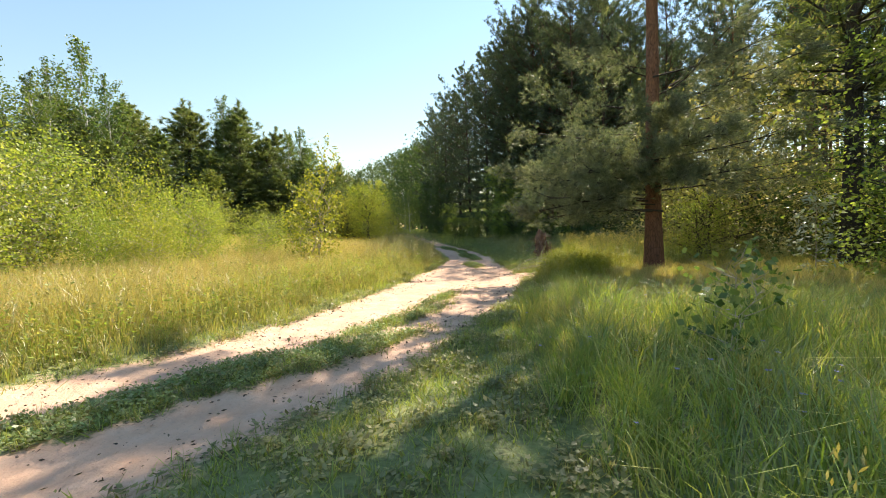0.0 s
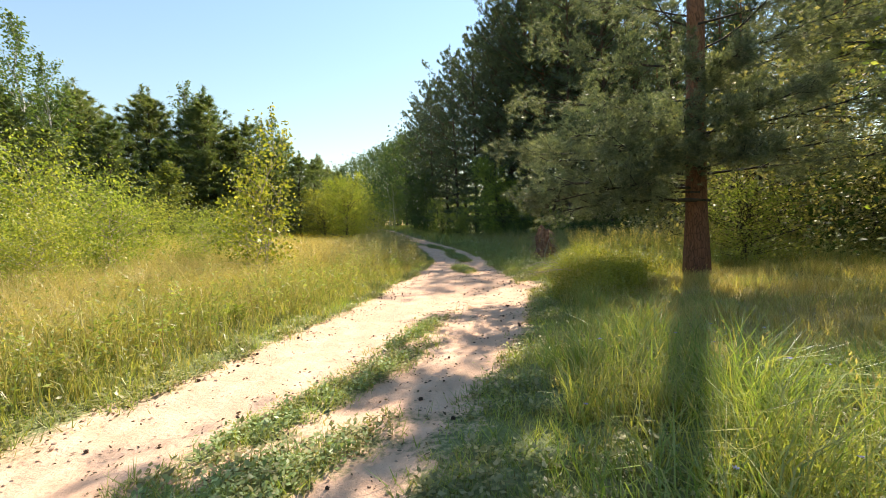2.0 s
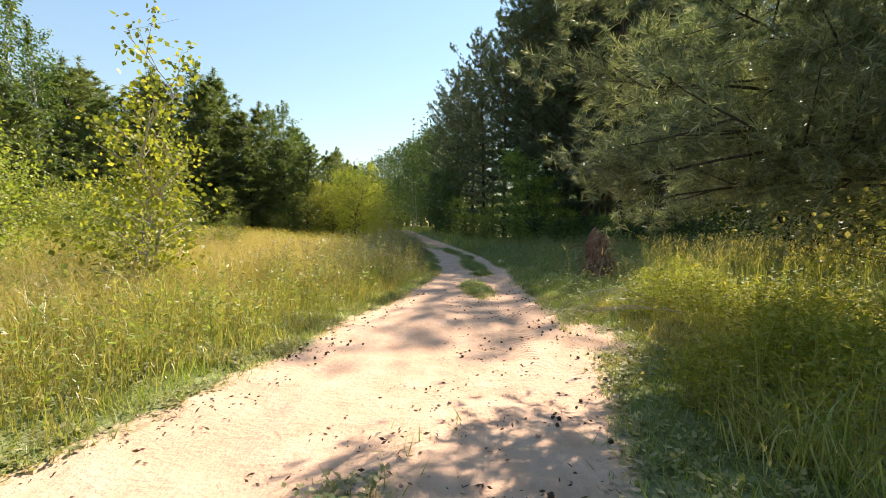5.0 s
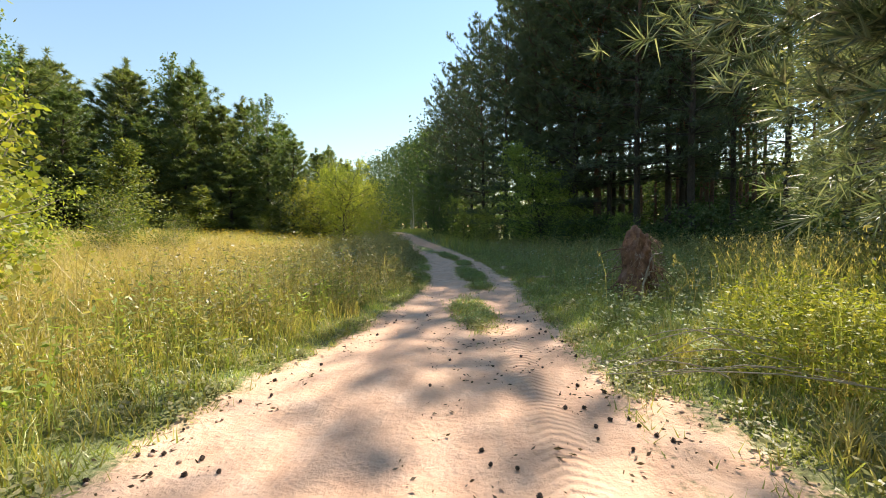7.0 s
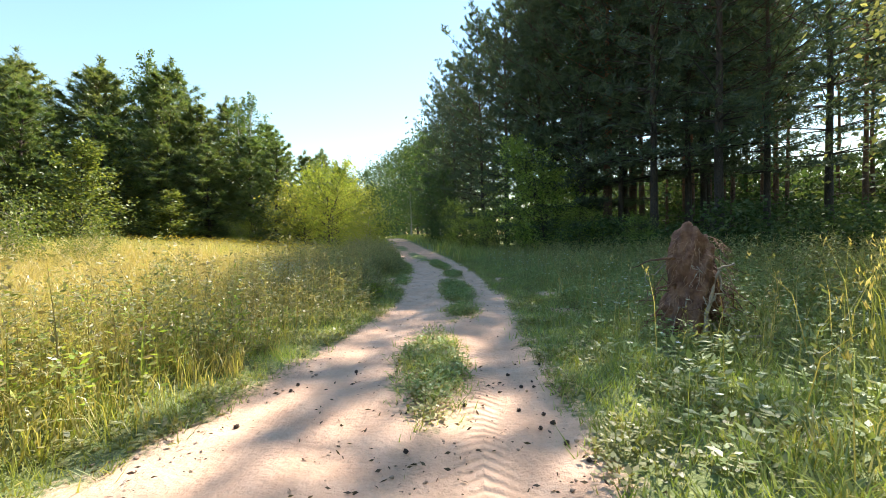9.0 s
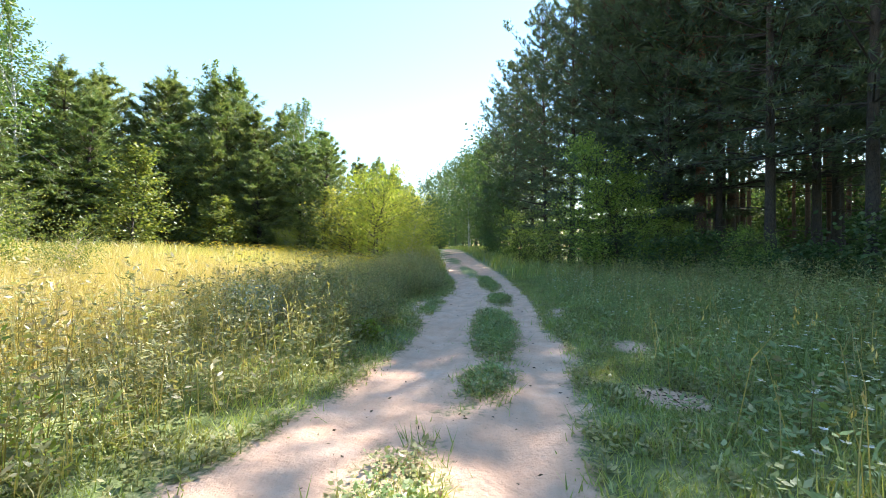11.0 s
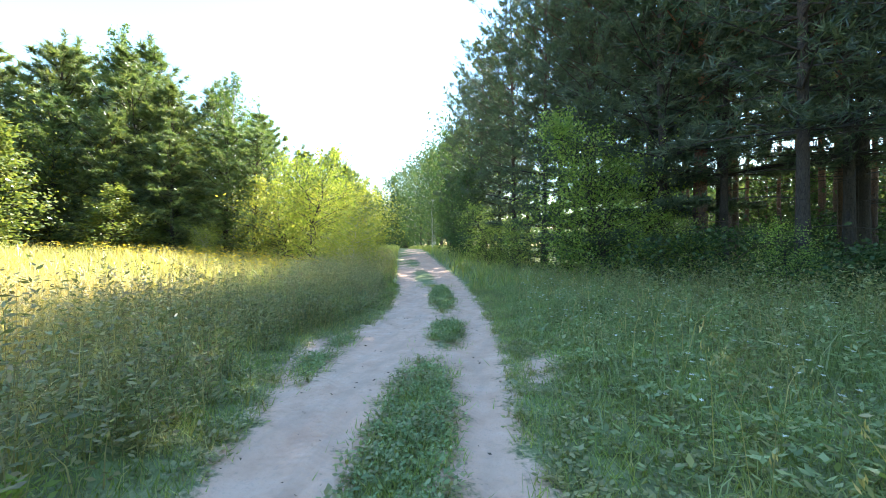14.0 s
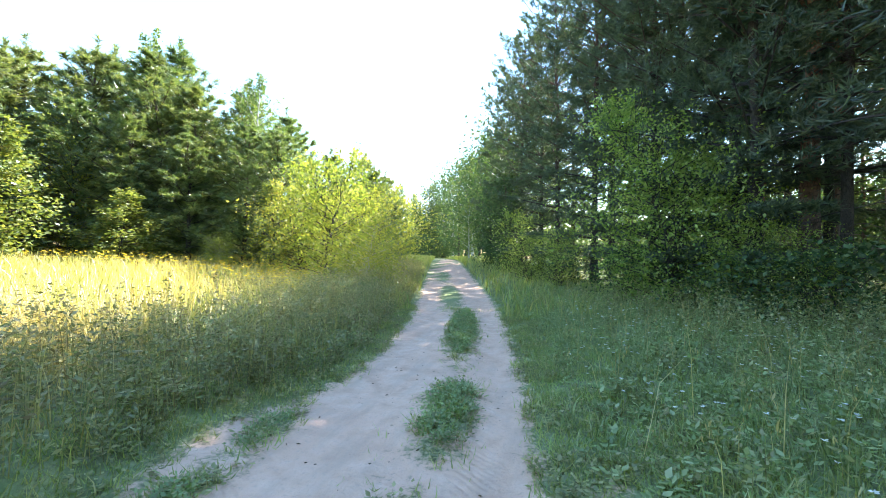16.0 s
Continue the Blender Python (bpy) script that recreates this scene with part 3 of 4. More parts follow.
BIRCH = [tagged(broadleaf("birch_tree", 71 + i, 13.0, 2.3, 1.6, 34, 4600, 0.17, M_BIRCH_BARK, M_BIRCH, 0.12, "slim", 0.33),
                "slender birch with fine light-green leaves", "birch tree", "birches") for i in range(2)]
FAR = [tagged(broadleaf("aspen_tree", 81 + i, 15.0, 4.2, 1.5, 40, 5600, 0.33, M_DARK_BARK, M_FARLEAF, 0.18, "round", 0.3),
              "full leafy broadleaf tree beside the track", "tree", "broadleaf trees along the track") for i in range(2)]
GOLD = tagged(broadleaf("goat_willow", 91, 7.0, 3.1, 0.3, 44, 9000, 0.17, M_DARK_BARK, M_YELLOW, 0.1, "round", 0.26, 2),
              "round yellow-green bushy tree beside the meadow", "tree")
HAZEL = [tagged(broadleaf("hazel_bush", 95 + i, 5.0, 2.1, 0.1, 28, 6500, 0.1, M_DARK_BARK, M_HAZEL, 0.05, "round", 0.24, 3),
                "green hazel bush at the forest edge", "bush", "undergrowth bushes") for i in range(2)]
OLIVE = [tagged(broadleaf("oak_bush", 101 + i, 6.0, 2.4, 0.2, 30, 7500, 0.115, M_DARK_BARK, M_OLIVE, 0.06, "round", 0.3, 2),
                "olive-leaved young oak under the pines", "bush", "young oaks") for i in range(2)]
THICKET = [tagged(broadleaf("alder_bush", 111 + i, 3.2, 1.5, 0.05, 22, 7000, 0.088, M_TWIG, (M_YELLOW, M_MEADOW_HERB, M_OAK)[i], 0.025, "up", 0.3, 3),
                  "leafy yellow-green bush in the meadow", "bush", "meadow bushes") for i in range(3)]

# young stand left of the meadow
for i, (x, y, h) in enumerate([(-24.1, 47.8, 16.4), (-27.8, 44.4, 15.5), (-22.0, 45.0, 14.6), (-30.1, 47.9, 17.0), (-34.5, 45.0, 16.8), (-19.6, 45.5, 12.2),
                               (-16.0, 45.2, 9.8), (-13.6, 44.6, 9.0), (-25.8, 50, 15), (-21.0, 51, 14.2), (-17.6, 51.5, 12.5), (-38, 43, 16), (-32.0, 42.5, 15.0),
                               (-36, 38, 15.5), (-33.0, 35.5, 14.2), (-30, 39, 14.2), (-40, 33, 16), (-12.5, 56.5, 9.0), (-18.2, 65, 12.4), (-18.6, 71.1, 11.8),
                               (-43, 17, 16), (-39, 20, 13), (-11.6, 48.4, 7.0), (-20.8, 42.0, 9.5), (-23.6, 41.0, 10.5), (-17.8, 43.0, 8.5), (-26.2, 37.6, 11.5),
                               (-29.0, 33.0, 11), (-31.5, 28.0, 12), (-28.5, 28.8, 10), (-33.5, 22.0, 12), (-30.0, 23.5, 10.5), (-34.0, 16.0, 12), (-30.5, 17.5, 10), (-33, 9.5, 12), (-26.5, 32.2, 9.5),
                               (-14.5, 52.5, 9.5), (-12.0, 52.5, 7.5)]):
    plant(YOUNG[i % 3], x, y, h / 13.5, squash=1.42)
for i, (x, y, h) in enumerate([(-16.8, 47.0, 13.3), (-28.0, 35.2, 15.0), (-30.5, 32.5, 15.5), (-33.0, 30.0, 18), (-25.0, 46.5, 16.9), (-35, 25.5, 15.5),
                               (-16.9, 62.0, 11.8), (-14.5, 66, 9.5), (-20, 56, 12.5), (-36, 20, 14), (-38, 13, 15), (-31, 36, 18.8), (-28.2, 26.4, 12.5), (-31.8, 20.0, 13), (-19.0, 48.8, 13.5), (-29.5, 30, 13.5)]):
    plant(BIRCH[i % 2], x, y, h / 13.0)
oak = tagged(broadleaf("young_oak", 93, 8.4, 1.9, 0.3, 40, 5200, 0.2, M_DARK_BARK, M_OAK, 0.09, "slim", 0.3), "slim yellow-green young oak before dark pines", "tree", "young oaks before the pines")
plant(oak, -20.5, 36.0, 0.85, squash=1.25)
plant(oak, -18.2, 39.6, 0.55, squash=1.7)
plant(GOLD, -8.6, 42.0, 0.92, squash=0.8)
for x, y, s in ((-10.8, 43.4, 0.75), (-9.6, 46.0, 0.8), (-12.8, 60.5, 1.1)):
    plant(GOLD, x, y, s)
for i, (x, y, s) in enumerate([(-24.6, 41.6, 1.7), (-19.5, 41.8, 1.0), (-27.2, 41, 1.3), (-15, 42.2, 0.8), (-5.6, 39.6, 0.75), (-8.4, 24.8, 0.5), (-9.5, 23.9, 0.55), 
                               (-12.5, 22.5, 1.0), (-14, 20, 1.15), (-12.2, 18.0, 1.05), (-15, 16, 1.2),  (-11, 14.8, 0.95), (-13.5, 12.5, 1.1), (-17, 13, 1.3),
                               (-19, 18, 1.4), (-20.5, 29, 0.8), (-22, 22, 1.5), (-15, 9, 1.1), (-19, 8, 1.3), (-24, 30, 0.8),
                               (-9.3, 17.0, 0.8), (-8.6, 13.9, 0.7), (-23, 14, 1.5), (-18, 3, 1.2), (-25, 26, 1.6), (-8.0, 19.6, 0.75)]):
    plant(THICKET[(i * 7 // 3) % 3], x, y, s * (1.3, 0.95, 1.2, 0.8)[i % 4], squash=(0.9, 1.1, 0.85)[i % 3])

# forest edge along the track and the stand behind it
for i, (x, y, h) in enumerate([(3.6, 47.0, 20), (5.6, 43.2, 21), (7.6, 41.0, 22.3), (7.3, 38.7, 21.3), (6.5, 42.8, 21.5), (9.2, 38.2, 18.5), (9.5, 34.6, 20.6), (11.3, 32.8, 21.2), (11.8, 36.4, 19.5), (13.6, 33.6, 16.5), (10.5, 41.5, 20), (13.2, 37.8, 20), (16.6, 34.4, 20), (7.2, 46.4, 21), (1.8, 52.4, 20.5),
                               (0.6, 57, 19.5), (-1.4, 62, 21), (-3.0, 67, 20), (24.0, 26.5, 21), (25.5, 24, 21), (5.0, 52, 22), (9.6, 45, 22), (14, 39, 22), (3.0, 60, 22)]):
    plant(NEAR_EDGE[i % 2] if x < 8 else EDGE[i % 3], x, y, h / 21.0)
for i, (x, y, h) in enumerate([(-4.4, 72, 18), (-6.8, 78, 17.5), (-9.2, 84, 18), (-11.6, 91, 19), (-14.2, 98, 20), (-17.5, 106, 20), (-21, 115, 21), (-26, 124, 22), (-31, 130, 21),
                               (-37, 134, 20), (-44, 138, 20), (-0.6, 70, 20), (-3.5, 82, 21), (-7, 93, 21), (-12, 107, 22), (0.4, 65, 15), (-2.0, 56.5, 8.0), (-4.2, 63.0, 8.5), (-8.2, 72, 8.8)]):
    plant(FAR[i % 2] if i % 3 else BIRCH[i % 2], x, y, h / (15.0 if i % 3 else 13.5), squash=0.85 if i % 3 else 1.3)
row = np.random.default_rng(5)
for i in range(56):
    u, d = row.uniform(0, 1), row.uniform(2.5, 26)
    x, y = 4.0 + 24 * u + d * 0.55, 49 - 24 * u + d * 0.84
    size = row.uniform(0.88, 1.08)
    if not (-2.0 < 0.857 * x - 0.515 * y < 4.2 and y < 36):   # a gap in the stand lets the sun into the clearing
        plant(INNER[i % 3], x, y, size)
tall_hazel = tagged(broadleaf("tall_hazel", 98, 6.9, 3.7, 0.2, 70, 21000, 0.105, M_DARK_BARK, M_HAZEL, 0.07, "slim", 0.2, 2), "tall light-green hazel in front of dark pines", "tree")
plant(tall_hazel, 5.25, 39.4, 1.0)
for i, (x, y, s) in enumerate([(6.6, 37.6, 0.55), (7.6, 36.2, 0.5), (4.2, 40.6, 0.4), (8.6, 33.6, 0.42), (2.0, 44.0, 0.6),
                               (0.4, 48.5, 0.8), (20, 24, 0.8)]):
    plant(HAZEL[i % 2], x, y, s)

UNDER = tagged(broadleaf("elder_bush", 141, 3.2, 2.3, 0.05, 14, 2000, 0.21, M_DARK_BARK, M_FARLEAF, 0.04, "round", 0.32, 2), "dark leafy undergrowth bush beneath the pines", "bush", "undergrowth under the pines")
for i in range(46):
    u, d = (i % 23 + row.uniform(0, 0.8)) / 23, (row.uniform(3, 10), row.uniform(15, 27))[i // 23]
    plant(UNDER, -1.0 + 31 * u + d * 0.55, 56 - 33 * u + d * 0.84, row.uniform(0.55, 0.95) if i < 23 else row.uniform(0.7, 1.2), squash=1.2)
for x, y in ((4.6, 41.2), (5.9, 39.9), (7.0, 37.0), (8.0, 35.8), (8.8, 34.0), (9.6, 32.4), (10.8, 30.6), (12.4, 29.0), (14.0, 27.8), (15.8, 26.6), (17.8, 25.4), (20.0, 23.8), (2.6, 45.4), (1.2, 49.4), (10.2, 33.6), (11.8, 31.2), (13.4, 30.0), (-1.2, 55), (-3.2, 61)):
    plant(UNDER, x, y, row.uniform(0.38, 0.68), squash=1.25)
for i in range(16):
    plant(UNDER, 12 + row.uniform(0, 15), 6 + row.uniform(0, 17), row.uniform(0.5, 1.0), squash=1.2)

for i in range(26):
    u, d = (i + row.uniform(0, 0.8)) / 26, row.uniform(20, 30)
    plant(UNDER, 2.0 + 30 * u + d * 0.55, 54 - 31 * u + d * 0.84, row.uniform(1.7, 2.6), squash=0.95)
plant(INNER[1], 8.7, 38.9, 0.85, squash=2.0)
plant(INNER[0], 11.7, 43.6, 0.95, squash=1.7)

for x, y, h in ((-24, 118, 14), (-27.5, 121, 15), (-31, 118, 14), (-20.5, 122, 15), (-26, 127, 16)):
    plant(FAR[0], x, y, h / 15.0)
for x, y in ((-22.5, 112), (-25.5, 113), (-28.5, 113.5), (-19.5, 113), (-24, 109.5), (-30.5, 110)):
    plant(UNDER, x, y, 1.4, squash=1.3)

# trees by the clearing
for i, (x, y, h) in enumerate([(18.2, 16.8, 19), (19.5, 14.5, 20), (21, 19.5, 21), (20.5, 22.6, 20), (23, 11, 20), (14.8, 8.2, 17), (18.5, 6.0, 19), (24.5, 16, 20), (26, 20.5, 20)]):
    plant((EDGE if i % 2 else INNER)[i % 3], x, y, h / 21.5)
for i, (x, y, s) in enumerate([(10.2, 17.6, 1.1), (11.8, 19.2, 1.25), (13.2, 16.4, 0.5), (14.4, 13.6, 0.6), (15.0, 20.0, 0.6), (9.4, 20.6, 0.85), (17.5, 12.0, 1.1), (12.2, 22.4, 1.1), (19.8, 17.2, 1.2)]):
    plant(OLIVE[i % 2], x, y, s)
for x, y, s in ((11.2, 11.4, 1.15), (13.4, 11.0, 1.3), (9.0, 16.6, 0.6)):
    plant(HAZEL[0], x, y, s)
# closing woods behind the walk
for i, (x, y) in enumerate([(-20, -22), (-13, -26), (-6, -23), (0, -27), (6, -22), (12, -18), (17, -12), (20, -5), (22, 2), (-27, -18), (-33, -13), (26, 7), (10, -26), (-16, -32)]):
    plant(INNER[i % 3], x, y, row.uniform(0.85, 1.0), squash=1.3)

# big pine with low spreading boughs, standing beside the track
PINE_X, PINE_Y = 6.7, 14.8


def spreading_pine():
    rng = np.random.default_rng(4)
    h = 19.0
    tree = tagged(new("spreading_pine"), "big red-barked pine with low spreading boughs beside the track", "pine tree")
    tree.matrix_basis = pose(PINE_X, PINE_Y, float(ground_z(PINE_X, PINE_Y)))
    line = trunk_line(h, np.random.default_rng(2), 0.004, 12)
    part("trunk", mesh_of("spreading_pine_trunk", *tube(line, flare(0.235, 12, 0.72), 14), M_RED_BARK, smooth=True), tree)
    # azimuth, height, length, rise, tufts
    boughs = [(190, 3.0, 3.9, 0.1, 210), (194, 2.3, 3.9, -0.35, 210), (187, 2.6, 3.7, 0.3, 190), (198, 3.3, 3.4, 0.0, 170), (204, 2.2, 3.9, 0.1, 150), (196, 1.9, 3.3, -0.1, 110), (142, 2.4, 3.2, 0.2, 150), (152, 1.9, 3.3, -0.05, 130), (130, 3.2, 3.0, 0.4, 130), (165, 2.1, 3.5, 0.0, 130), (176, 3.7, 3.7, 0.9, 150), (222, 3.3, 3.0, 0.3, 110), (160, 2.9, 3.2, 0.4, 110), (184, 4.8, 3.4, 1.0, 130),
              (240, 4.2, 2.6, 0.6, 90), (262, 2.7, 1.9, 0.0, 70), (285, 3.4, 2.4, 0.3, 90), (305, 2.6, 3.3, 0.3, 130), (326, 3.4, 3.7, 0.5, 150), (345, 2.5, 3.6, 0.2, 130), (318, 4.8, 3.4, 0.9, 130), (296, 5.4, 2.6, 0.9, 90), (358, 4.4, 3.6, 0.7, 130), (338, 5.8, 3.2, 0.9, 110), (15, 3.8, 3.2, 0.6, 100),
              (150, 12.2, 4.2, 0.3, 110), (162, 13.4, 4.2, 0.3, 110),
              (250, 3.6, 2.0, -0.1, 150), (275, 3.0, 1.8, -0.2, 150), (295, 3.9, 2.2, 0.0, 150), (235, 3.0, 2.2, -0.1, 140), (265, 4.4, 2.0, 0.1, 140), (215, 2.6, 3.3, 0.5, 170),
              (45, 3.0, 2.6, 0.2, 40), (80, 3.4, 2.6, 0.4, 40), (115, 2.8, 3.2, 0.3, 90), (140, 4.2, 3.2, 0.6, 90), (338, 4.6, 3.0, 0.8, 100), (205, 6.0, 3.0, 1.0, 90), (150, 6.2, 2.8, 1.0, 80)]
    for i in range(26):
        z = 8.2 + 10.4 * i / 26
        boughs.append((i * 137 % 360, z, ((5.4 if z > 12.5 else 4.0) if 125 < i * 137 % 360 < 250 else 5.0 if i * 137 % 360 > 280 else 3.4) * math.sqrt(max(0.08, 1 - (i / 26) ** 2.4)), 0.9, 135 if i * 137 % 360 > 280 else 100))
    for az, z, L, rise, k in boughs:
        if z < 9 and 95 < az < 176:
            L = min(L, 2.4)
        elif z > 2.5 and 200 < az < 250:
            L *= 0.8
        a = radians(az)
        out, side = np.array([math.cos(a), math.sin(a), 0]), np.array([-math.sin(a), math.cos(a), 0])
        o = along(line, h, np.array([z]))[0]
        s = np.linspace(0, 1, 7)[:, None]
        main = o + out * L * s + np.array([0, 0, 1]) * (rise * s ** 1.6 + 0.1 * L * (s - s * s)) + side * 0.12 * L * np.sin(s * 4 + az)
        wood = [tube(main, 0.03 * np.linspace(1, 0.2, 7) * (L / 3.5) + 0.003, 5)]
        P, A = [], []
        for j in range(14):
            q = rng.uniform(0.12, 1.0) if j else 1.0
            b = np.array([np.interp(q, s[:, 0], main[:, c]) for c in range(3)])
            tl = L * rng.uniform(0.16, 0.34) * (1.25 - 0.6 * q)
            way = unit(out * rng.uniform(0.4, 1.0) + side * rng.choice([-1, 1]) * rng.uniform(0.2, 0.9) * (j > 0) + np.array([0, 0, rng.uniform(-0.5, 0.6)]))
            tw = b + way * tl * s + np.array([0, 0, 0.12 * tl]) * s * s
            wood.append(tube(tw[::2], 0.012 * np.linspace(1, 0.3, 4), 4))
            m = k // 6 + 4
            q2 = 1.05 * rng.uniform(0.25, 1.0, m) ** 0.6
            P.append(b + way * tl * q2[:, None] + rng.normal(0, 0.12, (m, 3)) * (0.5 + tl))
            A.append(way + rng.normal(0, 0.35, (m, 3)) + np.array([0, 0, 0.15]))
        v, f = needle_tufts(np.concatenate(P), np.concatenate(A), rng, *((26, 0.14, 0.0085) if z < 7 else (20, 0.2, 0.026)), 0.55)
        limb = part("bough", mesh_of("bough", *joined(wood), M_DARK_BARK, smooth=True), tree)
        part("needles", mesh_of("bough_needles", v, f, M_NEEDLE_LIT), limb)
    for az, z, L, up in ((-18, 4.1, 2.4, -0.05), (-30, 3.75, 0.9, 0.3), (200, 3.6, 0.7, 0.02), (100, 2.2, 1.0, 0.0)):
        a = radians(az)
        s = np.linspace(0, 1, 7)[:, None]
        bare = np.array([0, 0, z]) + np.array([math.cos(a), math.sin(a), 0]) * L * s + np.array([0, 0, 1]) * (up * s + 0.12 * np.sin(s * 3.1) - 0.5 * (L < 1) * s ** 3) * L
        part("dead_branch", mesh_of("dead_branch", *tube(bare, 0.018 * np.linspace(1, 0.35, 7), 5), M_TWIG, smooth=True), tree, "bleached dead branch")
    return tree


spreading_pine()
second = tagged(pine("clearing_pine", 61, 17.0, 2.6, 4.5, 18, 6, 26, 0.3, 0.04, 10, M_DARK_BARK, M_NEEDLE, 0.25, 0.95, 0.1, 10), "dark-stemmed pine standing in the bright clearing", "pine tree")
plant(second, 11.9, 14.1, 1.0)

# saplings and seedlings near the walk
aspen = tagged(broadleaf("aspen_sapling", 121, 4.8, 1.0, 0.5, 24, 2300, 0.1, M_TWIG, M_YELLOW, 0.03, "slim", 0.3, 3, 0.75), "slim yellow-green aspen sapling in tall grass", "sapling")
plant(aspen, -4.3, 16.0, 1.0)
plant(aspen, -5.3, 17.2, 0.75)
leafy = tagged(broadleaf("poplar_sapling", 122, 1.25, 0.42, 0.15, 9, 120, 0.115, M_TWIG, M_GREEN, 0.01, "up", 0.25, 2, 0.85), "dark-leaved poplar sapling in the grass", "sapling", "poplar saplings")
for x, y, s in ((3.3, 5.7, 0.8), (4.3, 7.1, 1.0), (4.7, 7.6, 0.9)):
    plant(leafy, x, y, s)
pale = tagged(broadleaf("rowan_seedling", 123, 2.1, 0.55, 0.2, 16, 420, 0.15, M_TWIG, M_PALE, 0.014, "slim", 0.25, 1, 0.35), "young rowan with pale shining leaves", "sapling")
plant(pale, 9.8, 12.75, 1.0)

# ---- upturned root plate ----
def root_plate():
    bm = bmesh.new()
    bmesh.ops.create_icosphere(bm, subdivisions=6, radius=0.5)
    for v in bm.verts:
        c = v.co.copy()
        n = noise.noise(c * 2.3 + Vector((3, 1, 7))) * 0.2 + noise.noise(c * 5.5) * 0.1 + (noise.turbulence(c * 5, 4, False) - 0.6) * 0.09
        v.co += c.normalized() * n
        v.co.y *= 0.6
        v.co.z = v.co.z * 1.3 + 0.6
        v.co.x = v.co.x * 0.56 + 0.1 * (v.co.z - 0.5)
        low = max(0, 0.5 - v.co.z)
        v.co.x *= 1 + 2.0 * low
        v.co.y *= 1 + 1.2 * low
    for f in bm.faces:
        f.smooth = True
    me = bpy.data.meshes.new("root_clod")
    bm.to_mesh(me)
    bm.free()
    me.materials.append(M_ROOT)
    thing = tagged(new("root_plate"), "upturned tree root plate with red-brown earth and bare roots", "tree stump")
    thing.matrix_basis = pose(4.28, 20.3, float(ground_z(4.28, 20.3)) - 0.06, 0, 0, 12)
    part("earth", me, thing)
    rng = np.random.default_rng(9)
    for i in range(34):
        a = rng.uniform(2.4, 6.9)
        z = rng.uniform(0.15, 1.0)
        L = rng.uniform(0.25, 0.6)
        s = np.linspace(0, 1, 7)[:, None]
        w = np.array([math.cos(a), math.sin(a) * 0.6, rng.uniform(-0.5, 0.35)])
        path = np.array([math.cos(a) * 0.22, math.sin(a) * 0.22, z]) + w * L * s + np.array([0, 0, -0.5 * L]) * s ** 2 + rng.normal(0, 0.035, (7, 3)) * (s > 0)
        part("root", mesh_of("root", *tube(path, rng.uniform(0.006, 0.02) * np.linspace(1, 0.25, 7), 6), M_TWIG if i % 3 == 0 else M_ROOT, smooth=True), thing)
    # forked pale root up the face, and root hairs hanging from the rim
    s = np.linspace(0, 1, 9)[:, None]
    for a, b, c, w in (((-0.16, -0.42, 0.05), (-0.12, -0.42, 0.45), (0.06, -0.36, 0.84), 0.024), ((-0.1, -0.42, 0.42), (0.05, -0.44, 0.6), (0.1, -0.38, 0.76), 0.014),
                       ((0.06, -0.36, 0.84), (0.16, -0.4, 0.9), (0.3, -0.33, 0.88), 0.014), ((-0.2, -0.5, 0.06), (-0.5, -0.6, 0.1), (-0.8, -0.6, 0.04), 0.014), ((0.1, -0.5, 0.1), (0.35, -0.7, 0.16), (0.7, -0.75, 0.05), 0.018)):
        a, b, c = (np.array(p) for p in (a, b, c))
        path = a * (1 - s) ** 2 + 2 * b * s * (1 - s) + c * s ** 2 + rng.normal(0, 0.012, (9, 3))
        part("forked_root", mesh_of("forked_root", *tube(path, w * np.linspace(1, 0.6, 9), 6), M_TWIG, smooth=True), thing, "bare pale root")
    hairs = []
    for i in range(150):
        a, z = rng.uniform(2.9, 6.6), rng.uniform(0.35, 1.22)
        reach = 0.34 * math.sqrt(max(0.1, 1 - ((z - 0.62) / 0.72) ** 2)) + 0.03
        t = np.linspace(0, 1, 4)[:, None]
        L = rng.uniform(0.05, 0.2)
        hairs.append(tube(np.array([math.cos(a) * reach + 0.1 * (z - 0.5), math.sin(a) * reach * 0.9, z]) + np.array([math.cos(a) * 0.12, math.sin(a) * 0.12, 0]) * t - np.array([0, 0, L]) * t ** 1.5
                          + rng.normal(0, 0.015, (4, 3)), 0.0045 * np.linspace(1, 0.4, 4), 3))
    tagged(part("root_hairs", mesh_of("root_hairs", *joined(hairs), M_ROOTLET, smooth=True), thing, "hanging fibrous red-brown rootlets"), kind="stuff")
    return thing


root_plate()

# fallen dead twigs at the verge
rng = np.random.default_rng(21)
for i in range(9):
    s = np.linspace(0, 1, 8)[:, None]
    x0, y0 = 2.45 + rng.uniform(-0.05, 0.35), 16.3 + rng.uniform(-0.35, 0.35)
    L, a = rng.uniform(1.0, 2.0), radians(rng.uniform(-32, -2))
    p = np.array([x0, y0, float(ground_z(x0, y0)) + 0.03]) + np.array([math.cos(a), math.sin(a), 0]) * L * s
    p[:, 2:] += rng.uniform(0.1, 0.4) * np.sin(s * rng.uniform(1.5, 2.8)) + 0.02
    p += rng.normal(0, 0.02, (8, 3)) * s
    tagged(new("dead_twig", mesh_of("dead_twig", *tube(p, 0.0062 * np.linspace(0.45, 1.2, 8), 5), M_TWIG, smooth=True)), "bleached dead twig lying on the verge", "twig", "dead twigs")

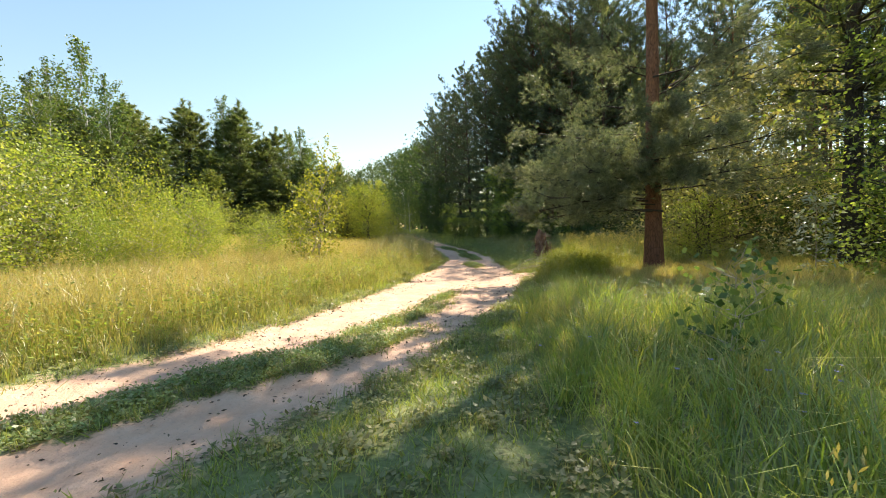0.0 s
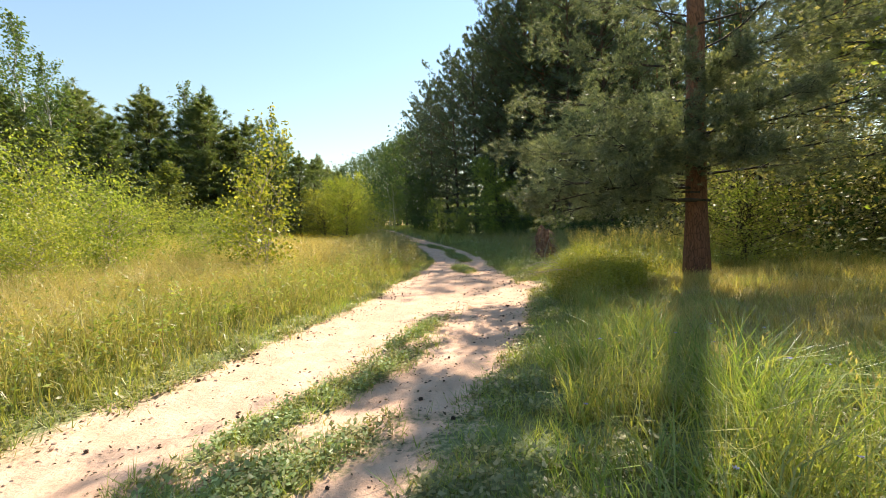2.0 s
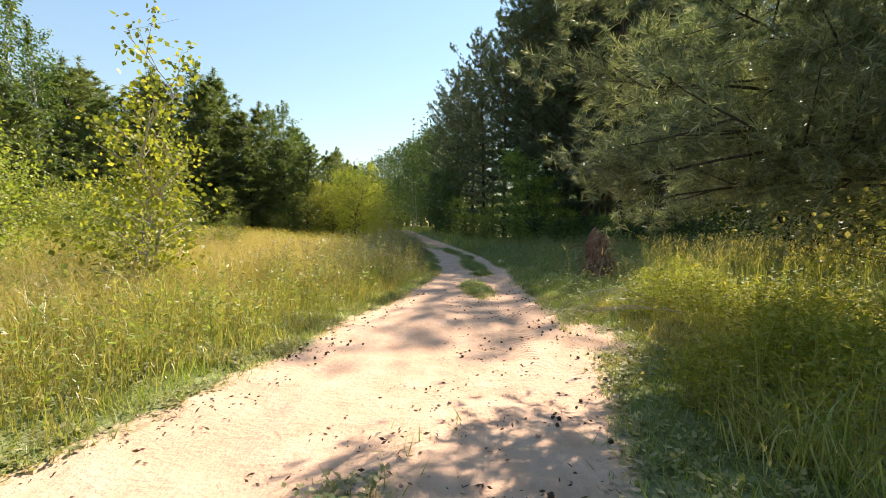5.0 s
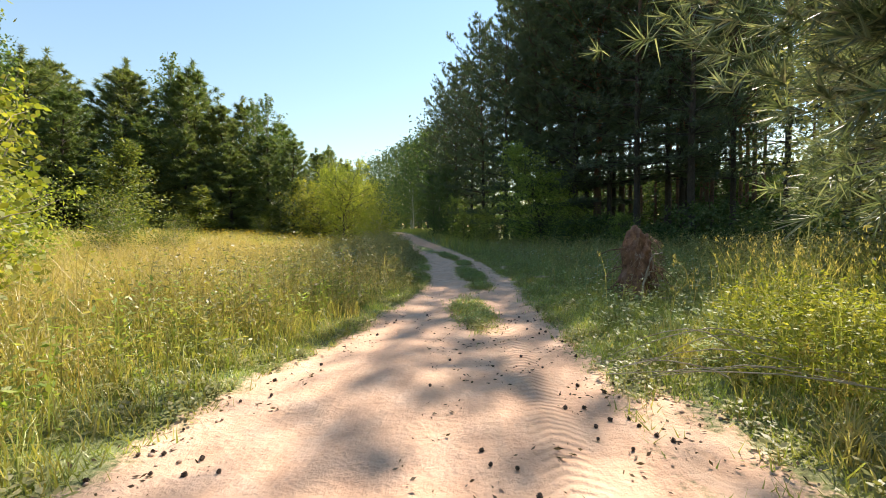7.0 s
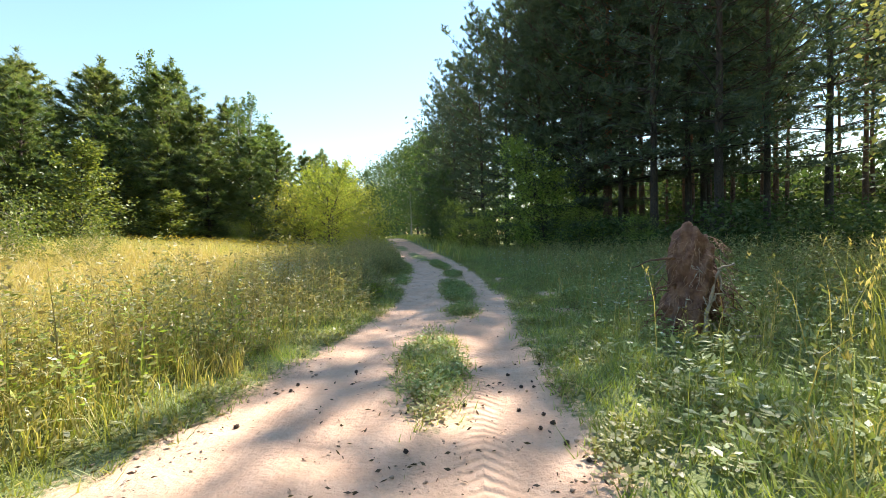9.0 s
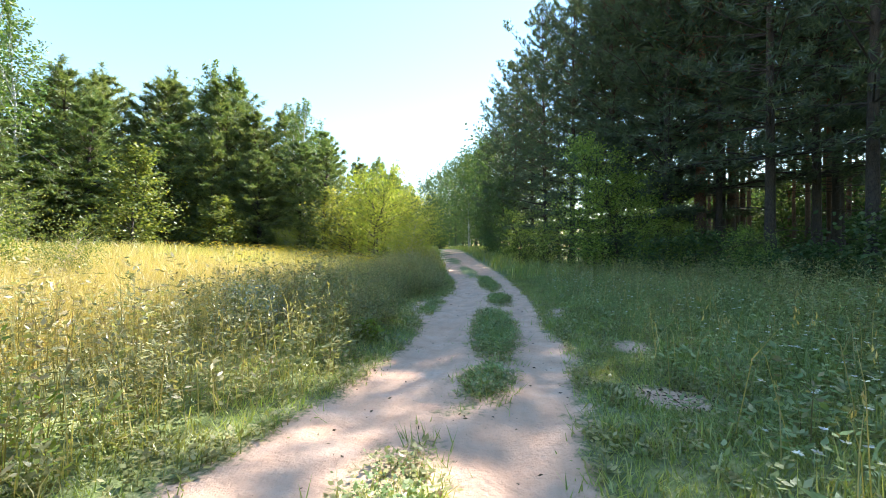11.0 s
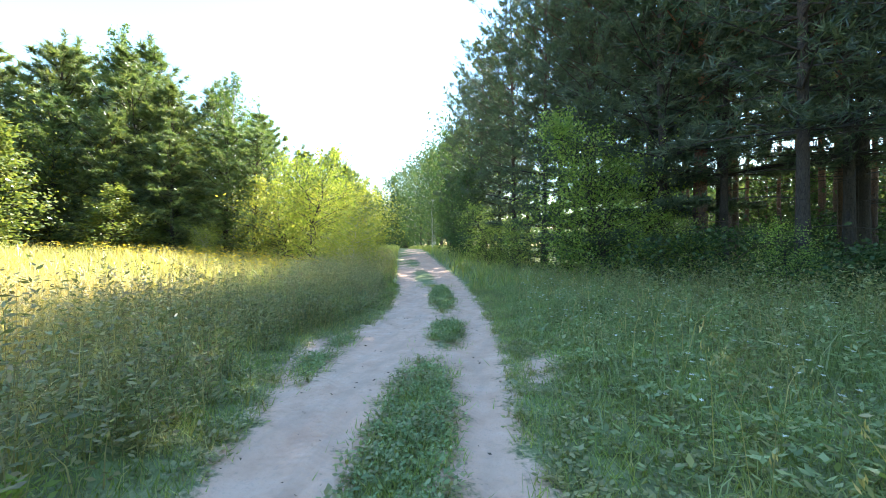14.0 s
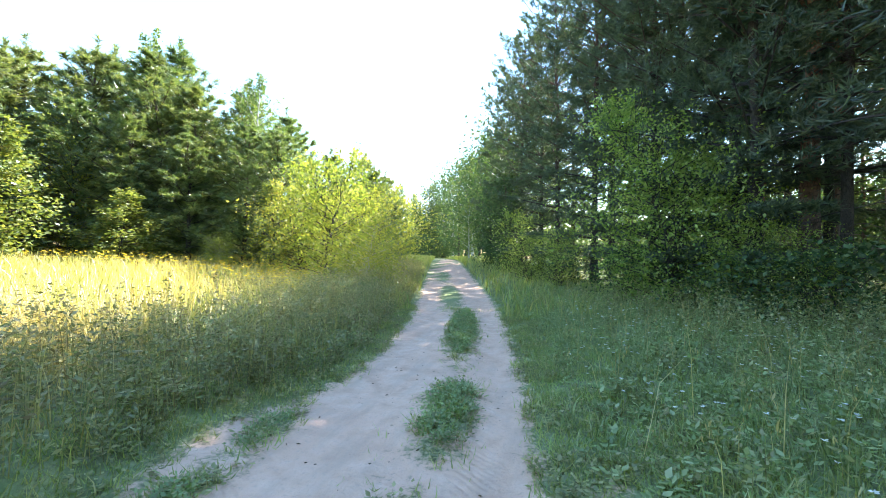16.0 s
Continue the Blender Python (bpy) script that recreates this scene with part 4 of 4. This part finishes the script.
# pine cones on the sand
def cone_mesh():
    rng = np.random.default_rng(8)
    pieces = []
    body, q = tube(np.array([[0, 0, -0.022], [0, 0, -0.012], [0, 0, 0.004], [0, 0, 0.02], [0, 0, 0.03]]), [0.006, 0.015, 0.017, 0.010, 0.002], 8)
    n = 34
    t = np.arange(n) / n
    a = np.arange(n) * 2.4
    r = 0.019 * np.sqrt(np.clip(1 - (1.7 * t - 0.7) ** 2, 0.08, 1))
    p = np.stack([np.cos(a) * r * 0.6, np.sin(a) * r * 0.6, -0.02 + 0.045 * t], -1)
    v, f = leaf_quads(p, np.stack([np.cos(a), np.sin(a), 0.5 + 0 * a], -1), np.full(n, 0.017), rng, 1.0, 0.4)
    return mesh_of("pine_cone", *joined([(body, q), (v, f)]), M_CONE)


CONE = cone_mesh()
spots = [(0.53, 18.95), (1.44, 14.75), (1.59, 14.72), (2.6, 15.05), (-0.36, 14.75), (0.55, 8.4), (0.08, 7.2), (-1.66, 10.0), (1.69, 11.7), (0.79, 9.6), (1.3, 17.5), (2.0, 19.0), (2.2, 18.6), (1.2, 14.4)]
for i in range(84):
    y = rng.uniform(6, 19.5) if i % 3 else rng.uniform(13.8, 16.2)
    xl, xr = np.interp(y, TRACK[:, 0], TRACK[:, 1]), np.interp(y, TRACK[:, 0], TRACK[:, 2])
    e = abs(rng.normal(0, 0.28))
    spots.append((xr - e if rng.uniform() < 0.55 else xl + e * 1.3 if rng.uniform() < 0.55 else rng.uniform(xl, xr), y))
for x, y in spots:
    ob = new("pine_cone", CONE)
    ob.matrix_basis = pose(x, y, float(ground_z(x, y)) + 0.012, rng.uniform(60, 120), rng.uniform(-20, 20), rng.uniform(0, 360)) @ Matrix.Scale(rng.uniform(0.42, 0.74), 4)
    tagged(ob, "dark fallen pine cone on pale sand", "pine cone", "fallen pine cones")

# ---- grass and herbs ----
def scatter(n, x0, x1, y0, y1, seed):
    r = np.random.default_rng(seed)
    return r.uniform(x0, x1, n), r.uniform(y0, y1, n), r


def tussocks(n, per, x0, x1, y0, y1, seed, loose=0.35):
    """Places in tufts, with some loose blades between."""
    r = np.random.default_rng(seed)
    k = n // per
    cx, cy = np.repeat(r.uniform(x0, x1, k), per), np.repeat(r.uniform(y0, y1, k), per)
    spread = np.repeat(r.uniform(0.03, 0.09, k), per)
    x, y = cx + r.normal(0, 1, k * per) * spread, cy + r.normal(0, 1, k * per) * spread
    free = r.uniform(size=len(x)) < loose
    return np.where(free, r.uniform(x0, x1, len(x)), x), np.where(free, r.uniform(y0, y1, len(x)), y), r


def grow(name, label, category, x, y, r, height, width, lean, dryness, mat=M_GRASS, plume=0.0, simple=False):
    z = ground_z(x, y)
    v, f, d = blades(x, y, z, height, width, lean, r, dryness, simple)
    extra = []
    if plume:
        k = np.nonzero(r.uniform(size=len(x)) < plume)[0]
        top = v.reshape(-1, 5, 3)[k, 4]
        m = 6
        p = np.repeat(top, m, 0) + r.normal(0, 0.012, (len(k) * m, 3)) - np.array([0, 0, 1]) * r.uniform(0, 0.16, (len(k) * m, 1))
        pv, pf = leaf_quads(p, np.array([0, 0, 1.0]) + r.normal(0, 0.3, p.shape), np.full(len(p), 0.05), r, 0.22)
        extra = [pf + len(v)]
        v, d = np.concatenate([v, pv]), np.concatenate([d, np.full(len(pv), 0.92)])
    return tagged(new(name, mesh_of(name, v, f + extra, mat, (("dry", d),))), label, category, kind="stuff")


def keep(x, y, ok):
    return x[ok], y[ok]


def edges(y):
    return np.interp(y, TRACK[:, 0], TRACK[:, 1]), np.interp(y, TRACK[:, 0], TRACK[:, 2])


def patchy(x, y, seed, size, lo=0.0, hi=1.0):
    return np.clip((waves(x, y, seed, size) * 0.5 + 0.5 - lo) / (hi - lo), 0, 1)


# low turf: track islands, verges
x, y, r = scatter(560000, -7, 7, 1.5, 38, 41)
s = track_inside(x, y) + 0.12 * waves(x, y, 61, 0.5) + 0.08 * r.normal(size=len(x))
ok = (s < 0.0) & (s > -1.7) & (r.uniform(size=len(x)) < 0.95 * np.clip(1.05 + s * 0.35, 0.25, 1))
x, y = keep(x, y, ok)
grow("short_grass", "short green grass on verges and between the ruts", "grass", x, y, r, r.uniform(0.05, 0.165, len(x)) * (0.6 + 0.8 * patchy(x, y, 62, 1.2)), r.uniform(0.009, 0.015, len(x)),
     r.uniform(0.2, 0.9, len(x)), np.clip(0.22 * patchy(x, y, 63, 1.5) + 0.35 * (r.uniform(size=len(x)) < 0.2), 0, 1), simple=True)

# meadow left of the track, near
x, y, r = tussocks(175000, 22, -12, 1, 1, 30, 42, 0.45)
xl, xr = edges(y)
d = xl - x
ok = ((y < 19) | (d > 3.2) | (r.uniform(size=len(x)) < 0.12)) & (d > 0.25 + 0.25 * waves(x, y, 64, 1.0)) & (r.uniform(size=len(x)) < np.clip(1.25 - d / 11, 0.3, 1))
x, y, d = x[ok], y[ok], d[ok]
h = np.clip(0.2 + d * 0.34, 0.2, 1.02) * r.uniform(0.5, 1.15, len(x)) * (0.75 + 0.4 * patchy(x, y, 65, 2.5))
grow("meadow_grass", "tall yellow-green meadow grass, going dry", "grass", x, y, r, h, r.uniform(0.006, 0.012, len(x)), r.uniform(0.15, 0.9, len(x)),
     np.clip(0.3 + 0.2 * d + 0.28 * np.clip((y - 15) / 4, 0, 1) + 0.5 * (patchy(x, y, 66, 3.0) - 0.4) + r.normal(0, 0.25, len(x)), 0, 1), plume=0.05)
# meadow, far
x, y, r = scatter(110000, -42, 0, -2, 60, 43)
xl, xr = edges(y)
d = xl - x
ok = (d > 0.6) & ((d > 7) | (y > 29)) & ((d > 3.4) | (r.uniform(size=len(x)) < 0.25)) & (r.uniform(size=len(x)) < np.clip(1.2 - d / 45, 0.3, 1))
x, y, d = x[ok], y[ok], d[ok]
grow("dry_meadow_grass", "dry golden grass filling the open meadow", "grass", x, y, r, r.uniform(0.5, 0.95, len(x)) * (0.75 + 0.4 * patchy(x, y, 67, 5)), r.uniform(0.018, 0.034, len(x)),
     r.uniform(0.1, 0.6, len(x)), np.clip(0.62 + 0.4 * (patchy(x, y, 68, 6.0) - 0.5) + r.normal(0, 0.2, len(x)), 0, 1), plume=0.06)
# right side: tall grass near the pine, low green sward further on
x, y, r = tussocks(125000, 34, 0, 13, 0.5, 17.5, 44, 0.3)
xl, xr = edges(y)
d = x - np.maximum(xr, 0.9)
wall = 0.75 + 0.3 * waves(x, y, 69, 1.4)
ok = (d > wall) & (r.uniform(size=len(x)) < np.clip(1.2 - d / 12, 0.35, 1))
x, y, d = x[ok], y[ok], d[ok]
grow("verge_grass", "tall tufted grass under the pine", "grass", x, y, r, np.clip(0.3 + 0.3 * d, 0.25, 0.8) * np.where((y > 8.5) & (x > 3.2), 0.45, 1.0) * r.uniform(0.5, 1.15, len(x)) * (0.6 + 0.6 * patchy(x, y, 70, 1.6)), r.uniform(0.006, 0.011, len(x)),
     r.uniform(0.25, 1.1, len(x)), np.clip(0.04 + 0.6 * (patchy(x, y, 71, 2.2) - 0.35) + 0.62 * ((y > 8.5) & (x > 3.2)) + r.normal(0, 0.22, len(x)), 0, 1), plume=0.018)
x, y, r = scatter(190000, -2, 16, 15.5, 46, 45)
xl, xr = edges(y)
d = x - xr
ok = (d > 0.1 + 0.15 * waves(x, y, 72, 0.8)) & (r.uniform(size=len(x)) < np.clip(1.25 - d / 8 - (y - 20) / 60, 0.15, 1)) & (track_inside(x, y) < 0)
x, y, d = x[ok], y[ok], d[ok]
h = np.clip(0.1 + 0.07 * d, 0.1, 0.5) * r.uniform(0.5, 1.3, len(x)) * (0.5 + 0.8 * patchy(x, y, 73, 1.8)) * (0.45 + 1.1 * patchy(x, y, 83, 0.45))
grow("sward_grass", "soft green shaded grass beside the track", "grass", x, y, r, h, r.uniform(0.008, 0.015, len(x)), r.uniform(0.3, 0.9, len(x)),
     np.clip(0.3 * (patchy(x, y, 74, 2.4) - 0.35) + r.normal(0, 0.12, len(x)), 0, 1), M_SWARD)
x, y, r = scatter(36000, -30, 4, 36, 110, 46)
xl, xr = edges(y)
ok = ((x < xl - 0.1) & (x > xl - 5)) | ((x > xr + 0.1) & (x < xr + 6))
x, y = keep(x, y, ok)
grow("far_verge_grass", "dull green tall grass along the distant track", "grass", x, y, r, r.uniform(0.3, 0.8, len(x)), r.uniform(0.03, 0.05, len(x)), r.uniform(0.2, 0.7, len(x)), np.clip(r.normal(0.25, 0.2, len(x)), 0, 1))


# reed grass with brown plumes behind the pine
x, y, r = tussocks(1100, 9, 4.8, 9.5, 16.2, 19.4, 92, 0.4)
xl, xr = edges(y)
ok = (x - xr > 1.2) & (np.hypot(x - 4.3, y - 20.3) > 1.4)
x, y = keep(x, y, ok)
grow("reed_grass", "tall reed grass with brown seed plumes", "grass", x, y, r, r.uniform(0.75, 1.35, len(x)), np.full(len(x), 0.008), r.uniform(0.1, 0.45, len(x)), np.clip(r.normal(0.3, 0.25, len(x)), 0, 1), plume=0.6)


def herbs(name, label, x, y, r, height, leaves, size, dryness, spread=0.16, mat=M_HERB, slim=0.38, flat=0.5, kind="stuff"):
    """Upright weeds: a stem and leaves all the way up."""
    n = len(x)
    z = ground_z(x, y)
    v0, f0, d0 = blades(x, y, z, height, np.full(n, 0.009), r.uniform(0.02, 0.25, n), r, np.clip(dryness + 0.2, 0, 1))
    stem = v0.reshape(n, 5, 3)
    q = r.uniform(0.12, 1.0, (n, leaves))
    lo, hi = (stem[:, 0] + stem[:, 1]) / 2, stem[:, 4]
    p = (lo[:, None] + (hi - lo)[:, None] * q[..., None]).reshape(-1, 3)
    w = r.normal(0, 1, p.shape)
    w[:, 2] = np.abs(w[:, 2]) * 0.7
    p = p + w * spread * r.uniform(0, 1, (len(p), 1)) * (1.1 - q.reshape(-1, 1)) 
    w[:, 2] *= 1 - flat * 0.7
    lv, lf = leaf_quads(p, w, size * r.uniform(0.5, 1.3, len(p)), r, slim, 0.25, flat)
    d1 = np.repeat(np.repeat(dryness, leaves), 4)
    if not kind:
        thing = tagged(new(name), label, "weeds", "weed clumps beside the track")
        tagged(part("stalk_tuft", mesh_of(name + "_stalks", v0, f0, M_GRASS, (("dry", d0),)), thing), kind="stuff")
        part("foliage", mesh_of(name + "_foliage", lv, lf, mat, (("dry", d1),)), thing)
        return thing
    return tagged(new(name, mesh_of(name, np.concatenate([v0, lv]), f0 + [lf + len(v0)], mat, (("dry", np.concatenate([d0, d1])),))), label, "weeds", kind=kind)


# weed belt between track and meadow
x, y, r = scatter(24000, -14, 1, 16, 56, 47)
xl, xr = edges(y)
d = xl - x
ok = (d > 0.35 + 0.2 * waves(x, y, 75, 1.5)) & (d < 2.9 + 0.7 * waves(x, y, 76, 4)) & (r.uniform(size=len(x)) < np.clip((y - 15) / 8, 0.2, 1))
x, y, d = x[ok], y[ok], d[ok]
herbs("roadside_weeds", "grey-green mugwort weeds along the track", x, y, r, np.clip(0.28 + 0.5 * d, 0.3, 1.05) * r.uniform(0.5, 1.25, len(x)) * (0.6 + 0.65 * patchy(x, y, 85, 0.9)), 36, 0.066, np.clip(r.normal(0.3, 0.28, len(x)), 0, 1))
# tall mugwort standing out of the belt
x, y, r = scatter(4200, -8, 1, 17, 46, 58)
xl, xr = edges(y)
d = xl - x
ok = (d > 0.6) & (d < 3.4) & (patchy(x, y, 91, 1.1) > 0.45)
x, y = keep(x, y, ok)
herbs("tall_mugwort", "tall olive-brown mugwort stalks gone to seed", x, y, r, r.uniform(0.7, 1.35, len(x)), 44, 0.055, np.clip(r.normal(0.42, 0.28, len(x)), 0, 1), 0.11)
# weeds in meadow and by the bank
x, y, r = scatter(9500, -11, 0, 1, 20, 48)
xl, xr = edges(y)
ok = xl - x > 0.5
x, y = keep(x, y, ok)
herbs("meadow_weeds", "flowering weeds among the meadow grass", x, y, r, r.uniform(0.3, 0.95, len(x)) * (0.6 + 0.6 * patchy(x, y, 89, 1.3)), 16, 0.066, np.clip(r.normal(0.25, 0.3, len(x)), 0, 1), mat=M_MEADOW_HERB)
# broad-leaved plants at the edges of the sand
x, y, r = scatter(64000, -5, 5, 3, 36, 49)
s = track_inside(x, y)
ok = (s < 0.08) & (s > np.where((y < 10) & (x > -1), -1.9, -0.8)) & (patchy(x, y, 77, 0.9) > 0.42)
x, y = keep(x, y, ok)
herbs("clover", "low broad-leaved clover and plantain along the ruts", x, y, r, r.uniform(0.03, 0.12, len(x)), 5, 0.05, np.clip(r.normal(0.05, 0.15, len(x)), 0, 1), 0.1, M_HERB, 0.62, 0.8)
# thick low leaves on the grass strips between the ruts
r = np.random.default_rng(59)
ix, iy = [], []
for cx, cy, w, l, k in ISLANDS[:10]:
    n = int(w * l * 3.14 * 520)
    a, q = r.uniform(0, 6.283, n), np.sqrt(r.uniform(0, 1, n)) * 1.05
    ix.append(cx + k * np.sin(a) * q * l + np.cos(a) * q * w)
    iy.append(cy + np.sin(a) * q * l)
x, y = np.concatenate(ix), np.concatenate(iy)
ok = (track_inside(x, y) < 0.03) & (patchy(x, y, 79, 0.6) > 0.25)
x, y = keep(x, y, ok)
herbs("strip_clover", "thick green clover and knotweed between the ruts", x, y, r, r.uniform(0.03, 0.12, len(x)), 6, 0.042, np.clip(r.normal(0.03, 0.1, len(x)), 0, 1), 0.1, M_SWARD, 0.55, 0.6)
# herbs on the right
x, y, r = scatter(10500, 0, 14, 16, 44, 50)
xl, xr = edges(y)
d = x - xr
ok = (d > 0.5) & (r.uniform(size=len(x)) < np.clip(0.3 + d / 6, 0, 1))
x, y, d = x[ok], y[ok], d[ok]
herbs("sward_weeds", "shaded green weeds at the forest foot", x, y, r, np.clip(0.1 + 0.1 * d, 0.1, 0.9) * r.uniform(0.5, 1.2, len(x)) * (0.35 + 1.2 * patchy(x, y, 84, 0.7)), 16, 0.08, np.clip(r.normal(0.05, 0.12, len(x)), 0, 1), 0.16, M_SWARD, 0.5, 0.75)
# broad leaves and dry stalks here and there in the shaded grass
x, y, r = scatter(4200, 0.5, 11, 17, 38, 86)
xl, xr = edges(y)
d = x - xr
ok = (d > 0.6) & (patchy(x, y, 87, 0.8) > 0.55) & (track_inside(x, y) < -0.45)
x, y = keep(x, y, ok)
herbs("dock_leaves", "broad pale-green dock and plantain leaves in grass", x, y, r, r.uniform(0.1, 0.3, len(x)), 9, 0.085, np.clip(r.normal(0.02, 0.1, len(x)), 0, 1), 0.16, M_SWARD, 0.42, 0.75)
x, y, r = scatter(2600, -6, 9, 17, 38, 88)
xl, xr = edges(y)
ok = ((x - xr > 0.8) & (r.uniform(size=len(x)) < 0.5)) | ((xl - x > 0.5) & (xl - x < 3.5))
x, y = keep(x, y, ok)
grow("dry_stalks", "thin dry bent grass stalks with seed heads", "grass", x, y, r, r.uniform(0.45, 1.25, len(x)), np.full(len(x), 0.008), r.uniform(0.1, 0.6, len(x)), np.full(len(x), 0.9), plume=0.8)
# taller mixed weeds in drifts between sward and forest
x, y, r = scatter(9000, 1, 13, 18, 42, 57)
xl, xr = edges(y)
d = x - xr
ok = (d > 1.1) & (patchy(x, y, 81, 1.6) > 0.5) & (r.uniform(size=len(x)) < np.clip(d / 5, 0.1, 1))
x, y, d = x[ok], y[ok], d[ok]
herbs("forest_edge_weeds", "grey-green nettles and mugwort at the forest foot", x, y, r, np.clip(0.25 + 0.13 * d, 0.3, 1.0) * r.uniform(0.6, 1.25, len(x)), 24, 0.07, np.clip(r.normal(0.12, 0.2, len(x)), 0, 1), 0.15)
# yellowing shrubby clumps by the pine
for i, (cx, cy, rad, tall) in enumerate([(3.5, 12.6, 0.75, 0.95), (4.3, 13.4, 0.6, 0.9), (4.4, 16.0, 0.85, 1.0), (5.3, 15.2, 0.8, 0.95), (4.9, 17.3, 0.8, 0.9)]):
    r = np.random.default_rng(130 + i)
    n = 150
    a, q = r.uniform(0, 6.283, n), np.sqrt(r.uniform(0, 1, n)) * rad
    x, y = cx + np.cos(a) * q, cy + np.sin(a) * q
    ob = herbs("goldenrod_clump", "yellow-green shrubby weed clump beside the track", x, y, r, tall * (1.05 - 0.5 * q / rad) * r.uniform(0.75, 1.1, n), 34, 0.055, np.clip(r.normal(0.12, 0.15, n), 0, 1), 0.2, M_YELLOW, kind="")
r = np.random.default_rng(150)
for cx, cy, rad, n, mat, size, label in ((-2.1, 22.9, 0.42, 170, M_PALE, 0.05, "silvery wormwood clump in the roadside weeds"), (-2.6, 23.6, 0.35, 60, M_PALE, 0.05, "silvery wormwood clump in the roadside weeds"),
                                         (-0.6, 23.5, 0.22, 26, M_MEADOW_HERB, 0.075, "bright green leafy clump at the sand's edge"), (-2.7, 11.4, 0.22, 18, M_MEADOW_HERB, 0.12, "broad bright green dock leaves at the verge"),
                                         (-3.7, 9.9, 0.22, 16, M_MEADOW_HERB, 0.12, "broad bright green dock leaves at the verge")):
    a, q = r.uniform(0, 6.283, n), np.sqrt(r.uniform(0, 1, n)) * rad
    herbs("leafy_clump", label, cx + np.cos(a) * q, cy + np.sin(a) * q, r, (0.85 if mat == M_PALE else 0.34) * r.uniform(0.6, 1.1, n), 20, size, np.clip(r.normal(0.05, 0.1, n), 0, 1), 0.12, mat, kind="")
# flower heads
def flowers(name, label, mat, n, box, h, seed, size, petals=7):
    x, y, r = scatter(n, *box, seed)
    s = track_inside(x, y)
    x, y = keep(x, y, s < -0.5)
    z = ground_z(x, y) + r.uniform(h[0], h[1], len(x))
    a = np.tile(np.arange(petals) * 6.283 / petals, len(x))
    p = np.repeat(np.stack([x, y, z], -1), petals, 0)
    v, f = leaf_quads(p, np.stack([np.cos(a), np.sin(a), r.uniform(0.0, 0.5, len(a))], -1), np.full(len(p), size), r, 0.5)
    st = blades(x, y, z * 0 + ground_z(x, y), z - ground_z(x, y) + 0.02, np.full(len(x), 0.006), np.full(len(x), 0.03), r, np.full(len(x), 0.3))
    tagged(new(name, mesh_of(name, v, f, mat)), label, "flowers", kind="stuff")
    tagged(new("flower_stems", mesh_of("flower_stems", st[0], st[1], M_GRASS, (("dry", st[2]),))), "thin green flower stems", "flowers", kind="stuff")


flowers("white_flowers", "small white yarrow flowers in shaded grass", M_PETAL_W, 1000, (2.0, 9, 17, 40), (0.18, 0.5), 51, 0.026)
flowers("chicory_flowers", "pale blue chicory flowers among grass", M_PETAL_B, 60, (1.5, 5, 3, 9), (0.25, 0.55), 52, 0.02)
flowers("goldenrod_flowers", "yellow flowers at the far meadow edge", M_PETAL_Y, 900, (-19, -6, 36, 44), (0.45, 0.8), 53, 0.06)
# litter on the sand
x, y, r = scatter(40000, -4.5, 4, 4, 32, 54)
s = track_inside(x, y)
xl, xr = edges(y)
ok = (s > -0.15) & ((s < 0.6) | (np.abs(x - (xl + xr) / 2 - 0.15) < 0.22)) & (patchy(x, y, 78, 0.8) > 0.5) & (r.uniform(size=len(x)) < np.clip((21 - y) / 4, 0.12, 0.75))
x, y = keep(x, y, ok)
x, y = np.concatenate([x, r.normal(3.1, 0.3, 320)]), np.concatenate([y, r.normal(22.1, 0.24, 320)])
p = np.stack([x, y, ground_z(x, y) + 0.008], -1)
w = r.normal(0, 1, p.shape)
w[:, 2] *= 0.25
v, f = leaf_quads(p, w, r.uniform(0.012, 0.055, len(p)), r, 0.4)
tagged(new("leaf_litter", mesh_of("leaf_litter", v, f, M_LITTER)), "dry leaf litter and twigs strewn on sand", "leaf litter", kind="stuff")

# crumbled clods of sand at the track's edges
bm = bmesh.new()
bmesh.ops.create_icosphere(bm, subdivisions=1, radius=1.0)
ball_v = np.array([v.co[:] for v in bm.verts])
ball_f = np.array([[v.index for v in f.verts] for f in bm.faces])
bm.free()
x, y, r = scatter(8000, -4.5, 3.5, 4, 19, 56)
s = track_inside(x, y)
ok = (s > -0.1) & (s < 0.55) & (patchy(x, y, 90, 0.9) > 0.5) & (r.uniform(size=len(x)) < np.clip(1 - s / 0.6, 0.1, 1))
x, y = keep(x, y, ok)
size = r.uniform(0.004, 0.022, len(x)) * r.uniform(0.5, 1.0, len(x))
lump = ball_v[None] * (1 + 0.25 * r.normal(size=(len(x), len(ball_v), 1))) * np.array([1, 1, 0.6]) * size[:, None, None] + np.stack([x, y, ground_z(x, y) + size * 0.3], -1)[:, None]
tagged(new("sand_clods", mesh_of("sand_clods", lump.reshape(-1, 3), (ball_f[None] + np.arange(len(x))[:, None, None] * len(ball_v)).reshape(-1, 3), M_CLOD, smooth=True)), "small crumbled clods of damp sand", "sand clods", kind="stuff")

# far woods all round, closing the view
r = np.random.default_rng(55)
n = 26000
a = r.uniform(0, 6.283, n)
rad = r.uniform(150, 175, n)
top = 16 + 4 * np.sin(a * 23) + 3 * np.sin(a * 57 + 1) + 2 * np.sin(a * 131)
p = np.stack([np.cos(a) * rad, 20 + np.sin(a) * rad, top * r.uniform(0, 1, n) ** 0.7], -1)
v, f = leaf_quads(p, r.normal(0, 1, p.shape), r.uniform(1.6, 3.2, n), r, 0.7)
tagged(new("far_woods", mesh_of("far_woods", v, f, M_NEEDLE)), "distant woods closing the horizon", "woods", kind="stuff")
